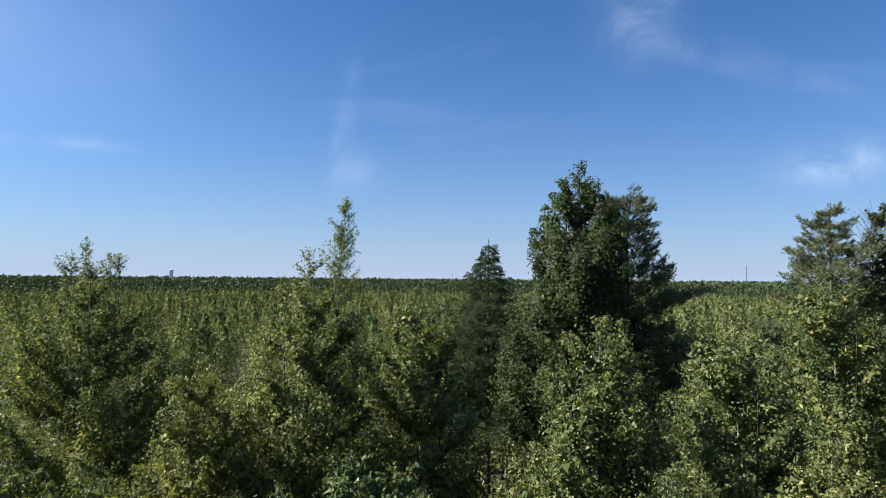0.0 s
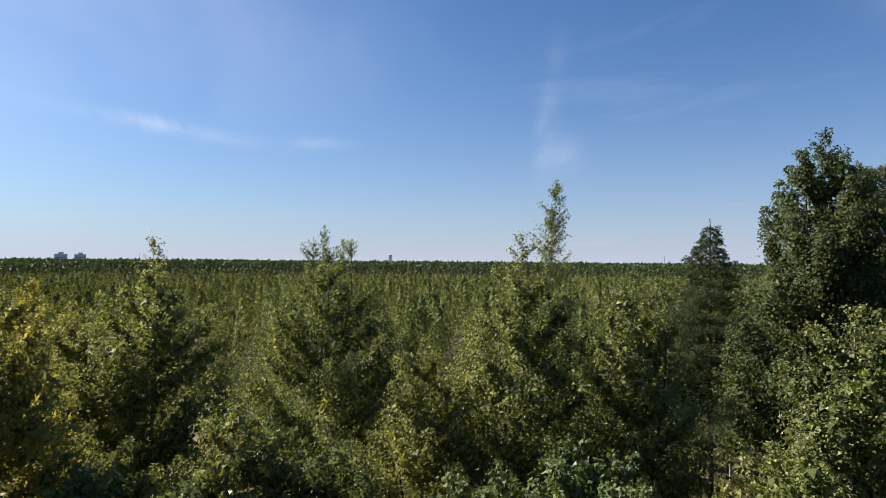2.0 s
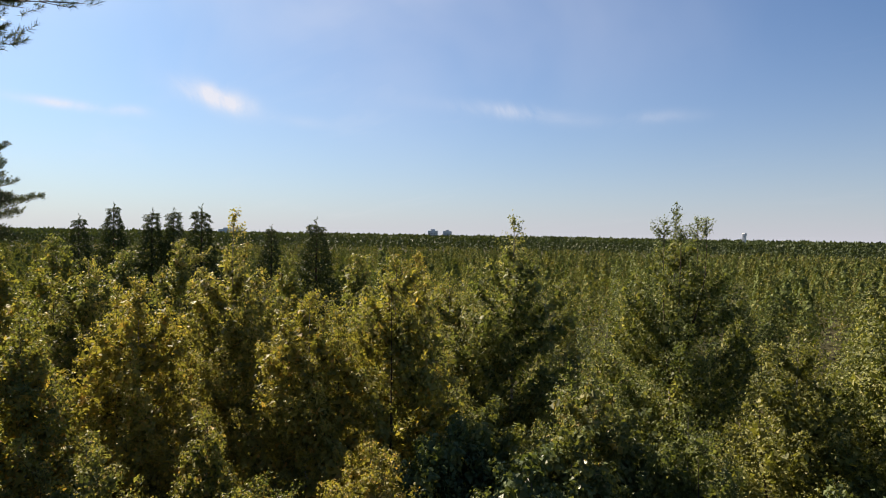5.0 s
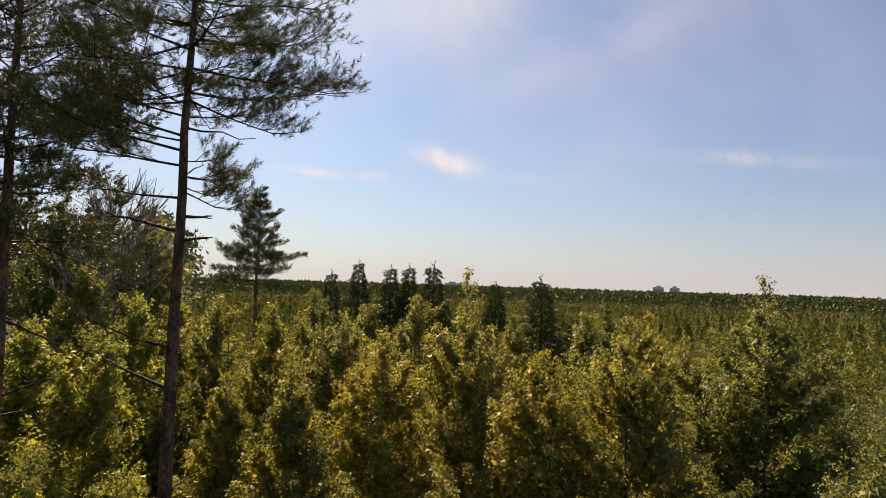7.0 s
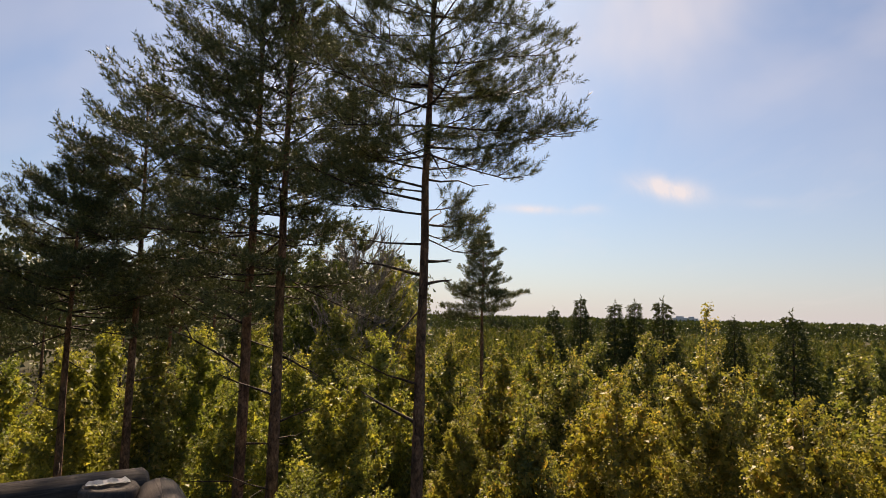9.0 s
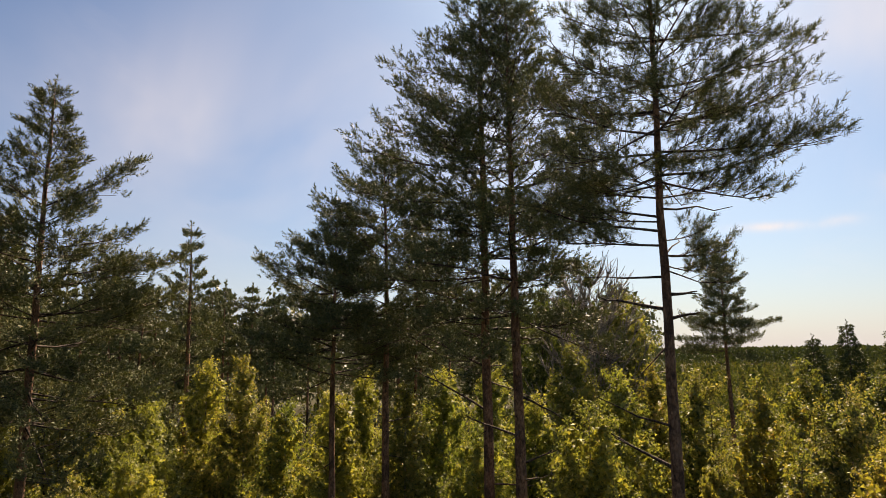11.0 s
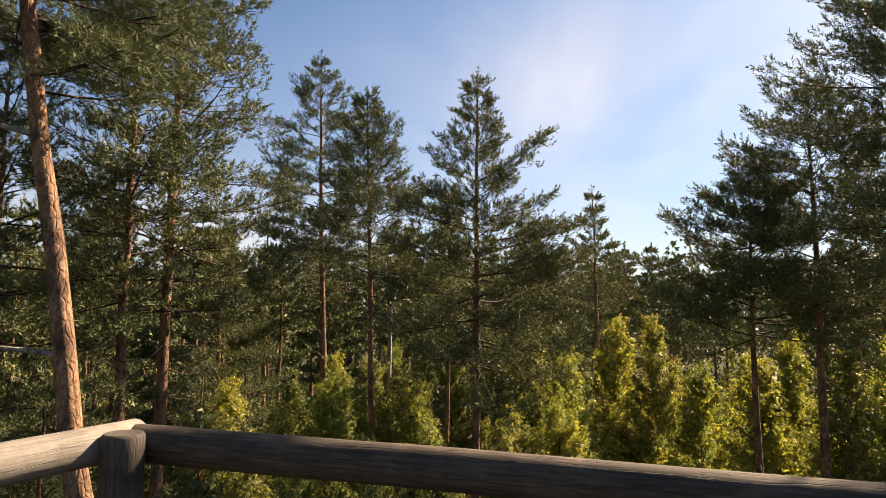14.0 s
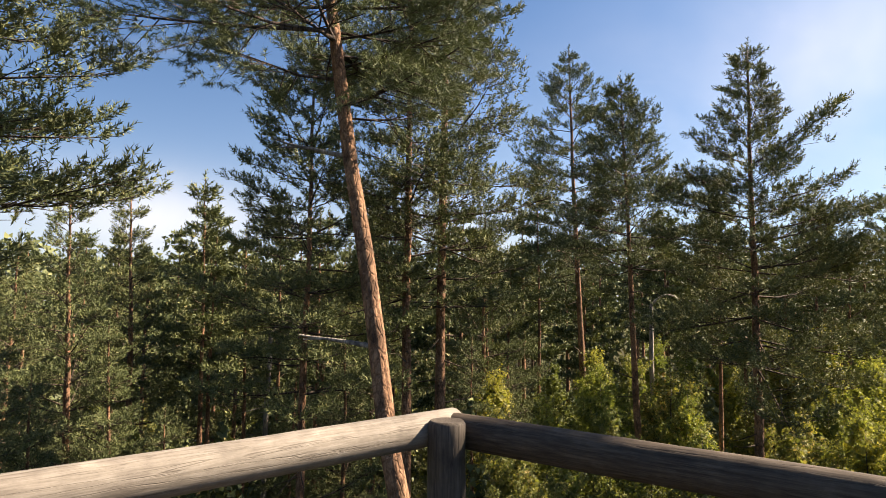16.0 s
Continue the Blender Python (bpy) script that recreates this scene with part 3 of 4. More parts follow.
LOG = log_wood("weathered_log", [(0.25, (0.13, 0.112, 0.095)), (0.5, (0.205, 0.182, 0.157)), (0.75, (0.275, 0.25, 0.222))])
# the same log wood, with the rail's shade put into its colour
LOG_SHADED = log_wood("shade_toned_log", [(0.25, (0.03, 0.021, 0.015)), (0.5, (0.07, 0.052, 0.038)), (0.75, (0.125, 0.1, 0.078))])
# greyed wood, its colour lowered further to stand for tree shade on the posts
LOG_GREY_SHADED = log_wood("greyed_shade_toned_post", [(0.25, (0.034, 0.027, 0.022)), (0.5, (0.074, 0.06, 0.048)), (0.75, (0.12, 0.1, 0.084))])


def log_mesh(length, r0, r1, seed, sides=18, rings=26, cap=0.012):
    """A hewn round log along +z with knots, a slight bow and eased ends."""
    bm = bmesh.new()
    prev = None
    zs = [0.0, cap] + [cap + (length - 2 * cap) * k / (rings - 1) for k in range(1, rings - 1)] + [length - cap, length]
    for i, z in enumerate(zs):
        u = z / length
        r = r0 + (r1 - r0) * u
        if i in (0, len(zs) - 1):
            r -= cap * 0.8
        bow = noise.noise(Vector((seed, u * 2.2, 0.5))) * 0.012
        ring = []
        for k in range(sides):
            a = k * 2 * math.pi / sides
            w = r * (1 + 0.05 * noise.noise(Vector((math.cos(a) * 1.2 + seed, math.sin(a) * 1.2, z * 1.7))) + 0.02 * noise.noise(Vector((math.cos(a) * 5 + seed, math.sin(a) * 5, z * 6))))
            ring.append(bm.verts.new((math.cos(a) * w + bow, math.sin(a) * w, z)))
        if prev:
            for k in range(sides):
                f = bm.faces.new((prev[k], prev[(k + 1) % sides], ring[(k + 1) % sides], ring[k]))
                f.smooth = True
        else:
            bm.faces.new(ring[::-1])
        prev = ring
    bm.faces.new(prev)
    return bm


def log_between(name, a, b, r0, r1, mat, parent, seed, label=""):
    a, b = Vector(a), Vector(b)
    ob = part(name, log_mesh((b - a).length, r0, r1, seed), mat, parent, label)
    ob.matrix_local = Matrix.Translation(a) @ (b - a).to_track_quat("Z", "Y").to_matrix().to_4x4()
    return ob


RAIL = EYE - 0.415             # top of the handrail
DECK = RAIL - 1.1
POST_A, POST_B = Vector((-0.69, -2.86, 0)), Vector((-2.165, -0.86, 0))
along_ab = (POST_B - POST_A).normalized()
left_way = Vector((0.868, 0.497, 0))
POST_C, POST_D = POST_A + left_way * 3.3, POST_B + left_way * 3.1
tower = tagged(new("lookout_tower"), "weathered grey wooden lookout tower with round log handrails", "tower")
for k, p in enumerate((POST_A, POST_B, POST_C, POST_D)):
    top = RAIL + (0.005, -0.005, 0.0, 0.0)[k]
    log_between("post", (p.x, p.y, DECK - 0.35), (p.x, p.y, top), 0.078, 0.073, LOG_GREY_SHADED, tower, 3.1 + k, "greyed upright log post, toned darker for shade, with a sawn top")
    outward = (p - (POST_A + POST_B + POST_C + POST_D) / 4).normalized()
    foot = p + outward * 0.9
    log_between("leg", (foot.x, foot.y, -0.3), (p.x + outward.x * 0.02, p.y + outward.y * 0.02, DECK - 0.12), 0.13, 0.1, LOG_GREY_SHADED, tower, 9.3 + k)
out_ab = Vector((-along_ab.y, along_ab.x, 0))
if out_ab.dot(POST_A + POST_B) < 0:
    out_ab = -out_ab
out_ac = Vector((left_way.y, -left_way.x, 0))
SIDES = ((POST_A, POST_B, out_ab, 0.010, "log handrail toned dull brown for the shade on it"), (POST_A, POST_C, out_ac, 0.022, "pale sunlit log handrail, cracked and worn"),
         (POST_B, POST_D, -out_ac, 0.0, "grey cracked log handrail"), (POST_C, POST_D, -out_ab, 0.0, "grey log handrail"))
for k, (p, q, out, up, label) in enumerate(SIDES):
    way = (q - p).normalized()
    shift = out * 0.125
    ends = (p + shift - way * (0.16 if k != 2 else 0.02), q + shift + way * 0.12)
    z = RAIL - 0.068 + up
    # sides 1 and 3 keep the plain wood, the others the shade-toned copy
    log_between("handrail", (*ends[0].xy, z), (*ends[1].xy, z - 0.004), 0.068, 0.064, LOG if k in (1, 3) else LOG_SHADED, tower, 20.7 + k * 3.3, label)
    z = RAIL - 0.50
    log_between("middle_rail", (*ends[0].xy, z), (*ends[1].xy, z), 0.05, 0.047, LOG if k in (1, 3) else LOG_SHADED, tower, 40.2 + k * 3.3)
    log_between("beam", (*(p - way * 0.3).xy, DECK - 0.2 - 0.16 * (k in (0, 3))), (*(q + way * 0.3).xy, DECK - 0.2 - 0.16 * (k in (0, 3))), 0.09, 0.085, LOG_GREY_SHADED, tower, 60.2 + k * 3.3)


def plank_mesh(l, w, h):
    bm = bmesh.new()
    bmesh.ops.create_cube(bm, size=1)
    bmesh.ops.scale(bm, vec=(l, w, h), verts=bm.verts)
    bmesh.ops.bevel(bm, geom=bm.edges[:], offset=0.006, segments=1, affect="EDGES")
    me = bpy.data.meshes.new("plank")
    bm.to_mesh(me)
    bm.free()
    return me


plank_me = plank_mesh(3.3, 0.148, 0.04)
span = (POST_B - POST_A).length
for k in range(int(span / 0.158) + 1):
    c = POST_A + along_ab * (0.03 + k * 0.158) + left_way * 1.6
    part("plank", plank_me, LOG_GREY_SHADED, tower).matrix_local = Matrix.Translation((c.x, c.y, DECK - 0.08)) @ Matrix.Rotation(math.atan2(left_way.y, left_way.x), 4, "Z")

# a curled scrap of pale bark on the sawn top of one post
scrap = bmesh.new()
grid = [[scrap.verts.new(((i - 4) * 0.0145 * (1 - 0.25 * abs(j - 1.5) / 1.5), (j - 1.5) * 0.016 + 0.006 * math.sin(i * 1.7), 0.002 + 0.007 * (j - 1.5) ** 2 / 2.25 + 0.002 * math.sin(i * 2.1 + j)))
         for j in range(4)] for i in range(9)]
for i in range(8):
    for j in range(3):
        scrap.faces.new((grid[i][j], grid[i + 1][j], grid[i + 1][j + 1], grid[i][j + 1]))
bmesh.ops.solidify(scrap, geom=scrap.faces[:], thickness=0.0018)
m, t, bsdf, out = material("pale_bark")
bsdf.inputs["Roughness"].default_value = 0.6
mottle = node(t, "ShaderNodeTexNoise", Scale=60.0, Detail=4.0)
t.links.new(ramp(t, mottle.outputs["Fac"], [(0.35, (0.55, 0.52, 0.46)), (0.6, (0.82, 0.81, 0.78))]), bsdf.inputs["Base Color"])
scrap = tagged(part("bark_scrap", scrap, m, None), "curled scrap of white birch bark on a post top", "bark")
scrap.matrix_world = Matrix.Translation((POST_B.x, POST_B.y, RAIL - 0.0035)) @ Matrix.Rotation(radians(125), 4, "Z")

# ---- birches and shrubs nearest the tower ----
LIME = "young birch with bright yellow-green leaves"
GREEN, YELLOW, OLIVE = "young green birch with small leaves in sun", "young birch with yellowing autumn leaves", "young birch turning olive and yellow"
put(birch(11, EYE + 0.25, 4.8, 47500, 0.037, BIRCH_OLIVE, "slender olive birch with one thin leader", shoulder=0.965), at(45.0, 12.8))
put(birch(12, EYE + 0.75, 6.2, 62500, 0.037, BIRCH_GREEN, "broad green birch with several thin tips", tips=5, shoulder=0.955), at(31.7, 17.5))
put(birch(13, EYE + 1.75, 5.4, 57500, 0.037, BIRCH_GREEN, "tall green birch with a long thin spire", tips=1, spire=3.2, shoulder=0.865), at(12.5, 15.6))
put(birch(14, EYE + 0.4, 4.2, 42500, 0.037, BIRCH_GREEN, "green birch with thin leafy tips", tips=2, shoulder=0.965), at(14.6, 12.2))
put(birch(15, EYE + 0.2, 4.6, 47500, 0.037, BIRCH_OLIVE, OLIVE, tips=2, shoulder=0.95), at(68.9, 12.3))
near_green = put(birch(16, 8.9, 4.2, 37500, 0.037, BIRCH_GREEN, GREEN, tips=2, point=0.62), at(-20.8, 11.0))
near_olive = put(birch(17, 8.6, 4.0, 37500, 0.037, BIRCH_OLIVE, OLIVE, tips=2, point=0.62), at(50.3, 13.4))
near_yellow = put(birch(18, 9.1, 4.2, 37500, 0.037, BIRCH_YELLOW, YELLOW, tips=2, point=0.62), at(55.6, 10.4))
near_slim = put(birch(19, 8.3, 3.3, 35000, 0.037, BIRCH_YELLOW, YELLOW, tips=1, point=0.75), at(83.0, 9.6))
near_lime = put(birch(21, 8.6, 3.6, 32500, 0.037, BIRCH_LIME, LIME, tips=2, point=0.6), at(98.5, 12.0))
willow = put(birch(20, EYE - 2.62, 2.6, 11000, 0.06, WILLOW, "grey-green willow shrub with pale upright shoots", base=0.3, tips=4, group="willow shrubs"), at(10.3, 9.3))
for az, d, top in ((46.8, 9.6, -2.6), (43.2, 8.0, -2.72), (52.0, 8.6, -2.9), (20.0, 9.0, -3.0), (-3.0, 8.8, -3.1), (40.0, 8.6, -2.6), (36.0, 9.4, -2.5), (49.5, 9.0, -2.7), (16.0, 8.6, -2.8), (6.0, 9.0, -2.7)):
    again(willow, at(az, d), az * 7, (EYE + top) / (EYE - 2.62))
for src, az, d, top in ((near_green, -27.7, 14.5, -0.15), (near_green, 4.8, 13.0, -0.6), (near_green, 23.0, 11.5, -1.7), (near_olive, 38.5, 9.4, -2.0), (near_green, -9.9, 9.6, -0.9),
                        (near_yellow, 62.5, 10.2, -1.2), (near_yellow, 75.0, 11.5, -1.1), (near_olive, 79.5, 14.0, -0.9), (near_slim, 70.0, 8.6, -2.3), (near_slim, 88.5, 12.5, -1.7),
                        (near_green, -36.0, 11.5, -0.9), (near_green, -15.5, 8.4, -2.5), (near_green, 30.5, 8.8, -2.4), (near_olive, 4.0, 8.3, -2.9), (near_yellow, 57.5, 7.6, -2.6),
                        (near_green, -27.0, 9.0, -2.2), (near_lime, 107.5, 13.2, -1.6),
                        (near_yellow, 66.0, 7.4, -2.9), (near_olive, 79.0, 8.4, -2.6), (near_yellow, 86.0, 7.6, -3.0), (near_lime, 95.0, 9.2, -2.6), (near_olive, 48.0, 7.2, -3.0), (near_green, 36.0, 7.0, -3.2),
                        (near_lime, 101.0, 10.0, -2.4), (near_green, 22.0, 7.6, -3.1), (near_olive, 12.0, 7.2, -3.3), (near_green, -8.0, 7.0, -3.2), (near_olive, 139.0, 13.0, -2.0), (near_olive, 145.5, 11.6, -2.2),
                        (near_olive, 150.5, 12.0, -2.4), (near_olive, 156.0, 11.6, -2.6), (near_olive, 147.5, 15.6, -1.4), (near_lime, 153.0, 15.2, -1.5), (near_olive, 160.5, 12.4, -2.6), (near_lime, 134.5, 13.8, -1.8)):
    h = src.children[0].data.vertices[-1].co.z
    again(src, at(az, d), az * 13, (EYE + top) / h)

# the larger single trees beyond
put(birch(31, EYE + 2.75, 4.3, 60000, 0.052, ASPEN, "tall dense grey-green birch leaning on a pine", tips=3, base=0.3, shoulder=0.97, point=0.4, group="tall trees"), at(-8.4, 16.2))
put(conifer(32, EYE + 2.05, 5.0, "broad dark pine with dead lower limbs", crown=0.5, nb=85, fill=1.7, snags=14, dry=((8.4, 70, 1.7, 10), (8.0, 110, 1.4, -5), (8.9, 85, 1.5, 20), (7.8, 50, 1.3, 0)), group="tall trees", top=0.38, low=0.95), at(-12.7, 17.3))
put(conifer(33, EYE + 1.16, 6.2, "dark young spruce with a pointed top", name="spruce_tree", crown=0.45, shape="spruce", open_in=0.04, nb=120, fill=1.3, mat=SPRUCE_NEEDLE, snags=0, group="young spruces"), at(-1.1, 21.8))
put(conifer(34, EYE + 1.95, 5.4, "broad dark pine at the wood's edge", crown=0.45, nb=85, fill=1.8, snags=6, group="tall trees", top=0.6), at(-27.6, 20.0))
put(birch(35, EYE + 1.95, 3.6, 9000, 0.075, ASPEN, "tall thin-leaved pale birch", tips=3, base=0.3, bare=0.25, group="tall trees"), at(-31.4, 20.5))
put(conifer(36, EYE + 0.9, 5.0, "dark bushy pine at the wood's edge", crown=0.25, nb=60, fill=1.0, snags=4, group="tall trees", top=0.6), at(-35.0, 19.0))
young = put(conifer(37, EYE + 0.77, 4.2, "slim young spruce above the birches", name="spruce_tree", crown=0.5, shape="spruce", grade="far", open_in=0.04, nb=90, fill=0.95, mat=SPRUCE_NEEDLE, snags=0, group="young spruces"), at(71.5, 26.0))
for az, d, top in ((78.15, 40, 1.25), (75.3, 33, 0.82), (73.7, 33.5, 0.9), (62.1, 22, 0.3), (80.5, 36, 0.5), (66.0, 38, 0.2)):
    again(young, at(az, d), az * 11, (EYE + top) / (EYE + 0.77))
put(conifer(38, EYE + 3.4, 4.0, "small dark layered pine standing apart", crown=0.72, nb=62, fill=1.7, snags=6, group="tall trees", top=0.85, low=0.9, open_in=0.2), at(86.7, 25.0))

# ---- the pines beside the tower ----
DARK = "tall pine with a bare brown trunk and open crown"
put(conifer(41, 14.4, 3.4, "tall pine with a bare brown trunk and one low drooping limb", crown=0.775, grade="near", nb=60, fill=1.3, girth=0.1, dry=((9.95, 182, 0.75, 10), (10.1, 5, 0.32, 0), (9.85, 8, 0.28, 15), (8.4, 184, 0.6, 35)), dry_mat=TWIG, snags=9, low=0.9, top=0.45,
            arms=((10.5, 5, 0.55, -4), (10.35, -10, 0.5, -28), (10.75, 182, 1.25, 8), (10.6, 192, 1.0, 0), (10.9, 170, 1.1, 10), (11.35, 2, 1.4, -4), (10.4, 30, 0.4, -16), (12.3, 4, 1.35, 6), (11.6, -4, 1.3, -6), (11.9, 12, 1.4, 2), (10.6, 184, 0.55, 6), (10.85, 176, 0.7, 4), (10.5, 12, 0.3, -8), (10.65, -8, 0.32, 0), (11.1, 184, 0.8, 6), (11.1, 0, 0.7, 4))), at(92.03, 7.2))
put(conifer(42, 15.4, 4.6, DARK, dry=((8.9, 20, 0.7, -25), (8.3, 195, 0.8, 20), (7.9, 5, 0.5, 30)), dry_mat=TWIG, crown=0.645, nb=72, fill=0.95, girth=0.125, snags=14, top=0.6), at(103.6, 10.2))
put(conifer(43, 16.6, 4.5, DARK, dry=((8.6, 195, 1.2, 42), (9.3, 200, 0.9, 32), (7.5, 10, 0.7, 4)), dry_mat=TWIG, arms=((14.2, 202, 1.2, 6), (14.7, 198, 0.9, 8), (13.6, 205, 1.4, 6), (13.0, 200, 1.6, 10), (12.5, 206, 1.9, 5), (12.0, 195, 2.0, 0)), crown=0.585, nb=88, fill=1.05, girth=0.12, snags=14, top=0.6), at(106.45, 10.8))
put(conifer(44, 13.7, 5.2, DARK, crown=0.71, nb=66, fill=1.1, girth=0.12, snags=10, top=0.6), at(115.0, 13.4))
put(conifer(45, 12.3, 5.2, DARK, crown=0.73, nb=60, fill=1.15, girth=0.11, snags=8, top=0.6), at(119.4, 13.6))
put(conifer(46, EYE + 4.2, 2.8, "slim pine with a narrow ragged crown", crown=0.64, grade="far", nb=50, girth=0.13, top=0.7), at(131.2, 22.0))
put(conifer(47, EYE + 4.5, 5.2, "pine with one long side limb", crown=0.6, nb=75, fill=1.3, girth=0.12, snags=16,
            arms=((11.9, 60, 1.5, 30), (10.6, 62, 2.1, 6), (10.2, 55, 1.9, 0), (10.6, -120, 1.7, 5), (11.0, -100, 1.4, 8)), top=0.95), at(141.5, 12.0))
put(conifer(48, EYE + 3.0, 2.6, "thin pine half hidden behind another", crown=0.66, grade="far", nb=50, girth=0.08, top=0.7), at(144.0, 16.0))
put(conifer(49, EYE + 4.85, 4.0, "pine with an orange upper trunk and sparse crown", crown=0.71, nb=66, fill=1.3, girth=0.11, snags=12, top=0.7, lean=(0.35, -0.2)), at(149.4, 14.2))
put(conifer(50, EYE + 8.1, 6.0, "tall dark-trunked pine with a pointed crown", crown=0.59, nb=75, fill=1.3, girth=0.14, snags=12, top=0.75, lean=(0.6, -0.3)), at(153.8, 20.0))
put(conifer(51, 16.6, 4.6, "tall pine with long feathery limbs", crown=0.58, nb=70, fill=1.0, girth=0.125, snags=12, top=0.6), at(167.0, 10.2))
put(conifer(52, 15.6, 4.0, DARK, crown=0.6, nb=65, fill=1.0, girth=0.11, snags=12, top=0.6), at(169.6, 9.6))
leaning = conifer(53, 15.5, 4.0, "leaning pine with flaky orange bark beside the rail", crown=0.72, grade="near", nb=34, fill=1.25, girth=0.112, snags=0,
                  lean=(2.15, -2.6), arms=((11.6, -105, 1.8, 4), (11.8, -125, 1.3, 10), (11.3, 78, 0.9, 12), (10.9, 96, 0.7, 0), (11.9, 60, 1.2, 10), (11.4, 150, 1.0, 15), (11.0, 30, 0.9, -5), (11.5, -20, 1.2, 10),
                        (11.8, 100, 1.2, 10), (11.9, -80, 1.2, 12), (12.1, -150, 1.4, 10), (11.6, 120, 1.1, 4), (11.0, 60, 0.9, 14), (11.2, -120, 1.0, 12), (11.4, 170, 0.9, 16), (11.5, -40, 1.1, 10), (11.8, 30, 1.0, 14)), dry=((9.25, -115, 0.55, 6), (10.6, -110, 0.6, 10)), top=0.7, hang=0.5)
put(leaning, Vector((-1.98, -3.18, 0)))
put(conifer(54, 14.5, 5.0, "near pine with dense bright green limbs", crown=0.66, nb=45, fill=1.3, girth=0.13, arms=((10.9, 116, 1.4, 2), (11.3, 105, 1.5, 6), (11.8, 122, 1.5, 8)), snags=4, top=0.8), at(-153.0, 7.0))
put(conifer(58, 13.4, 4.2, "dark pine behind the leaning trunk", crown=0.6, nb=60, fill=1.15, girth=0.09, snags=14, top=0.6), at(178.5, 9.6))
bushy = put(conifer(55, EYE + 2.2, 4.6, "bushy young pine with dense fresh green limbs", crown=0.35, nb=80, fill=0.9, girth=0.1, snags=4, group="young pines", top=0.75), at(-164.5, 13.0))
put(conifer(56, EYE + 2.63, 2.4, "thin pine with a small crown", crown=0.62, grade="far", nb=50, girth=0.08, top=0.8), at(-173.6, 14.5))
for az, d, top in ((-168.5, 15.0, 2.6), (-171.5, 11.5, -1.6), (-160.0, 17, 1.5), (-176.0, 19, 1.5), (164.0, 14.0, -0.6), (175.0, 13.5, -0.5), (-153.0, 12, 2.6), (161.0, 19, 1.2), (-162.0, 10.5, -0.9), (-167.5, 12.5, -0.3), (-157.5, 10.0, 0.6), (179.5, 14.5, -1.2), (163.0, 16.0, 2.4), (172.5, 15.0, 2.0), (177.0, 17.0, 2.4), (135.0, 23.0, 2.4)):
    again(bushy, at(az, d), az * 17, (EYE + top) / (EYE + 2.2))
thin = put(conifer(57, 11.6, 2.2, "thin bare-stemmed pine among others", crown=0.7, grade="far", nb=40, girth=0.075, snags=14), at(-174.1, 15.0))
for az, d, top in ((-177.0, 15.0, 1.6), (177.4, 15.5, 2.2), (-179.5, 19, 3.0), (172.0, 18, 3.2), (158.3, 19, 3.3), (162.6, 17, 2.2), (137.0, 21, 3.2), (112.6, 15, 2.6)):
    again(thin, at(az, d), az * 19, (EYE + top) / 11.6)


def dead_tree(seed, H, r, label, fork=True):
    rng = np.random.default_rng(seed)
    root = tagged(new("dead_tree"), label, "tree", "dead trunks")
    path = stem(rng, H, 0.015)
    limbs = []
    for k in range(16):
        p0 = along(path, np.array([rng.uniform(0.35, 0.98)]))[0]
        az, L = rng.uniform(0, 6.28), rng.uniform(0.15, 0.7)
        s = np.linspace(0, 1, 4)[:, None]
        limbs.append((p0 + L * (np.array([math.cos(az), math.sin(az), rng.uniform(-0.2, 0.6)]) * s), np.linspace(0.012, 0.004, 4)))
    if fork:
        s = np.linspace(0, 1, 6)[:, None]
        limbs.append((path[-1] + np.array([0.75, 0.1, 0.0]) * s + np.array([0, 0, 0.28]) * np.sin(s * 2.6), np.linspace(0.04, 0.015, 6)))
    part("trunk", raw("trunk", *tubes([(path, np.linspace(r, r * 0.55, len(path)))], 8)), DEAD_WOOD, root)
    tagged(part("dead_branchwork", raw("dead_branchwork", *tubes(limbs, 4)), DEAD_WOOD, root), kind="stuff")
    return root


put(dead_tree(61, EYE + 0.1, 0.1, "grey dead trunk with a bent broken top"), at(149.0, 19.0), 150)
put(dead_tree(62, EYE - 0.6, 0.09, "pale dead forked trunk among living pines"), at(-178.7, 15.2), 200)
put(birch(63, EYE + 2.6, 4.5, 9000, 0.06, ASPEN, "tall half-bare whitish birch", tips=4, base=0.35, bare=0.85, group="tall trees"), at(97.6, 21.0))
put(birch(64, EYE + 2.2, 4.6, 22000, 0.06, BIRCH_OLIVE, "tall green birch behind the pines", tips=3, base=0.3, group="tall trees"), at(95.2, 22.5))
put(birch(65, EYE + 2.4, 5.0, 22000, 0.06, BIRCH_GREEN, "tall dark birch behind the pines", tips=3, base=0.3, group="tall trees"), at(100.8, 24.0))

# ---- the thicket: birches further out ----
mid = [birch(70 + k, 9.0, w, 19000, 0.047, mt, lb, tips=tp, point=0.78) for k, (w, mt, lb, tp) in enumerate((
    (4.2, BIRCH_GREEN, GREEN, 2), (3.8, BIRCH_OLIVE, OLIVE, 1), (4.0, BIRCH_YELLOW, YELLOW, 1), (3.7, BIRCH_GREEN, GREEN, 1), (4.1, BIRCH_OLIVE, OLIVE, 2), (3.9, BIRCH_LIME, LIME, 1)))]
far = [birch(80 + k, 9.0, w, 7000, 0.07, mt, lb, tips=1, point=0.85) for k, (w, mt, lb) in enumerate((
    (3.5, BIRCH_GREEN, GREEN), (3.3, BIRCH_OLIVE, OLIVE), (4.2, BIRCH_YELLOW, YELLOW), (3.9, BIRCH_LIME, LIME)))]
used = set()
rng = random.Random(5)
taken = [o.matrix_world.translation.xy.copy() for o in scene.objects if o.get("category") == "tree"]


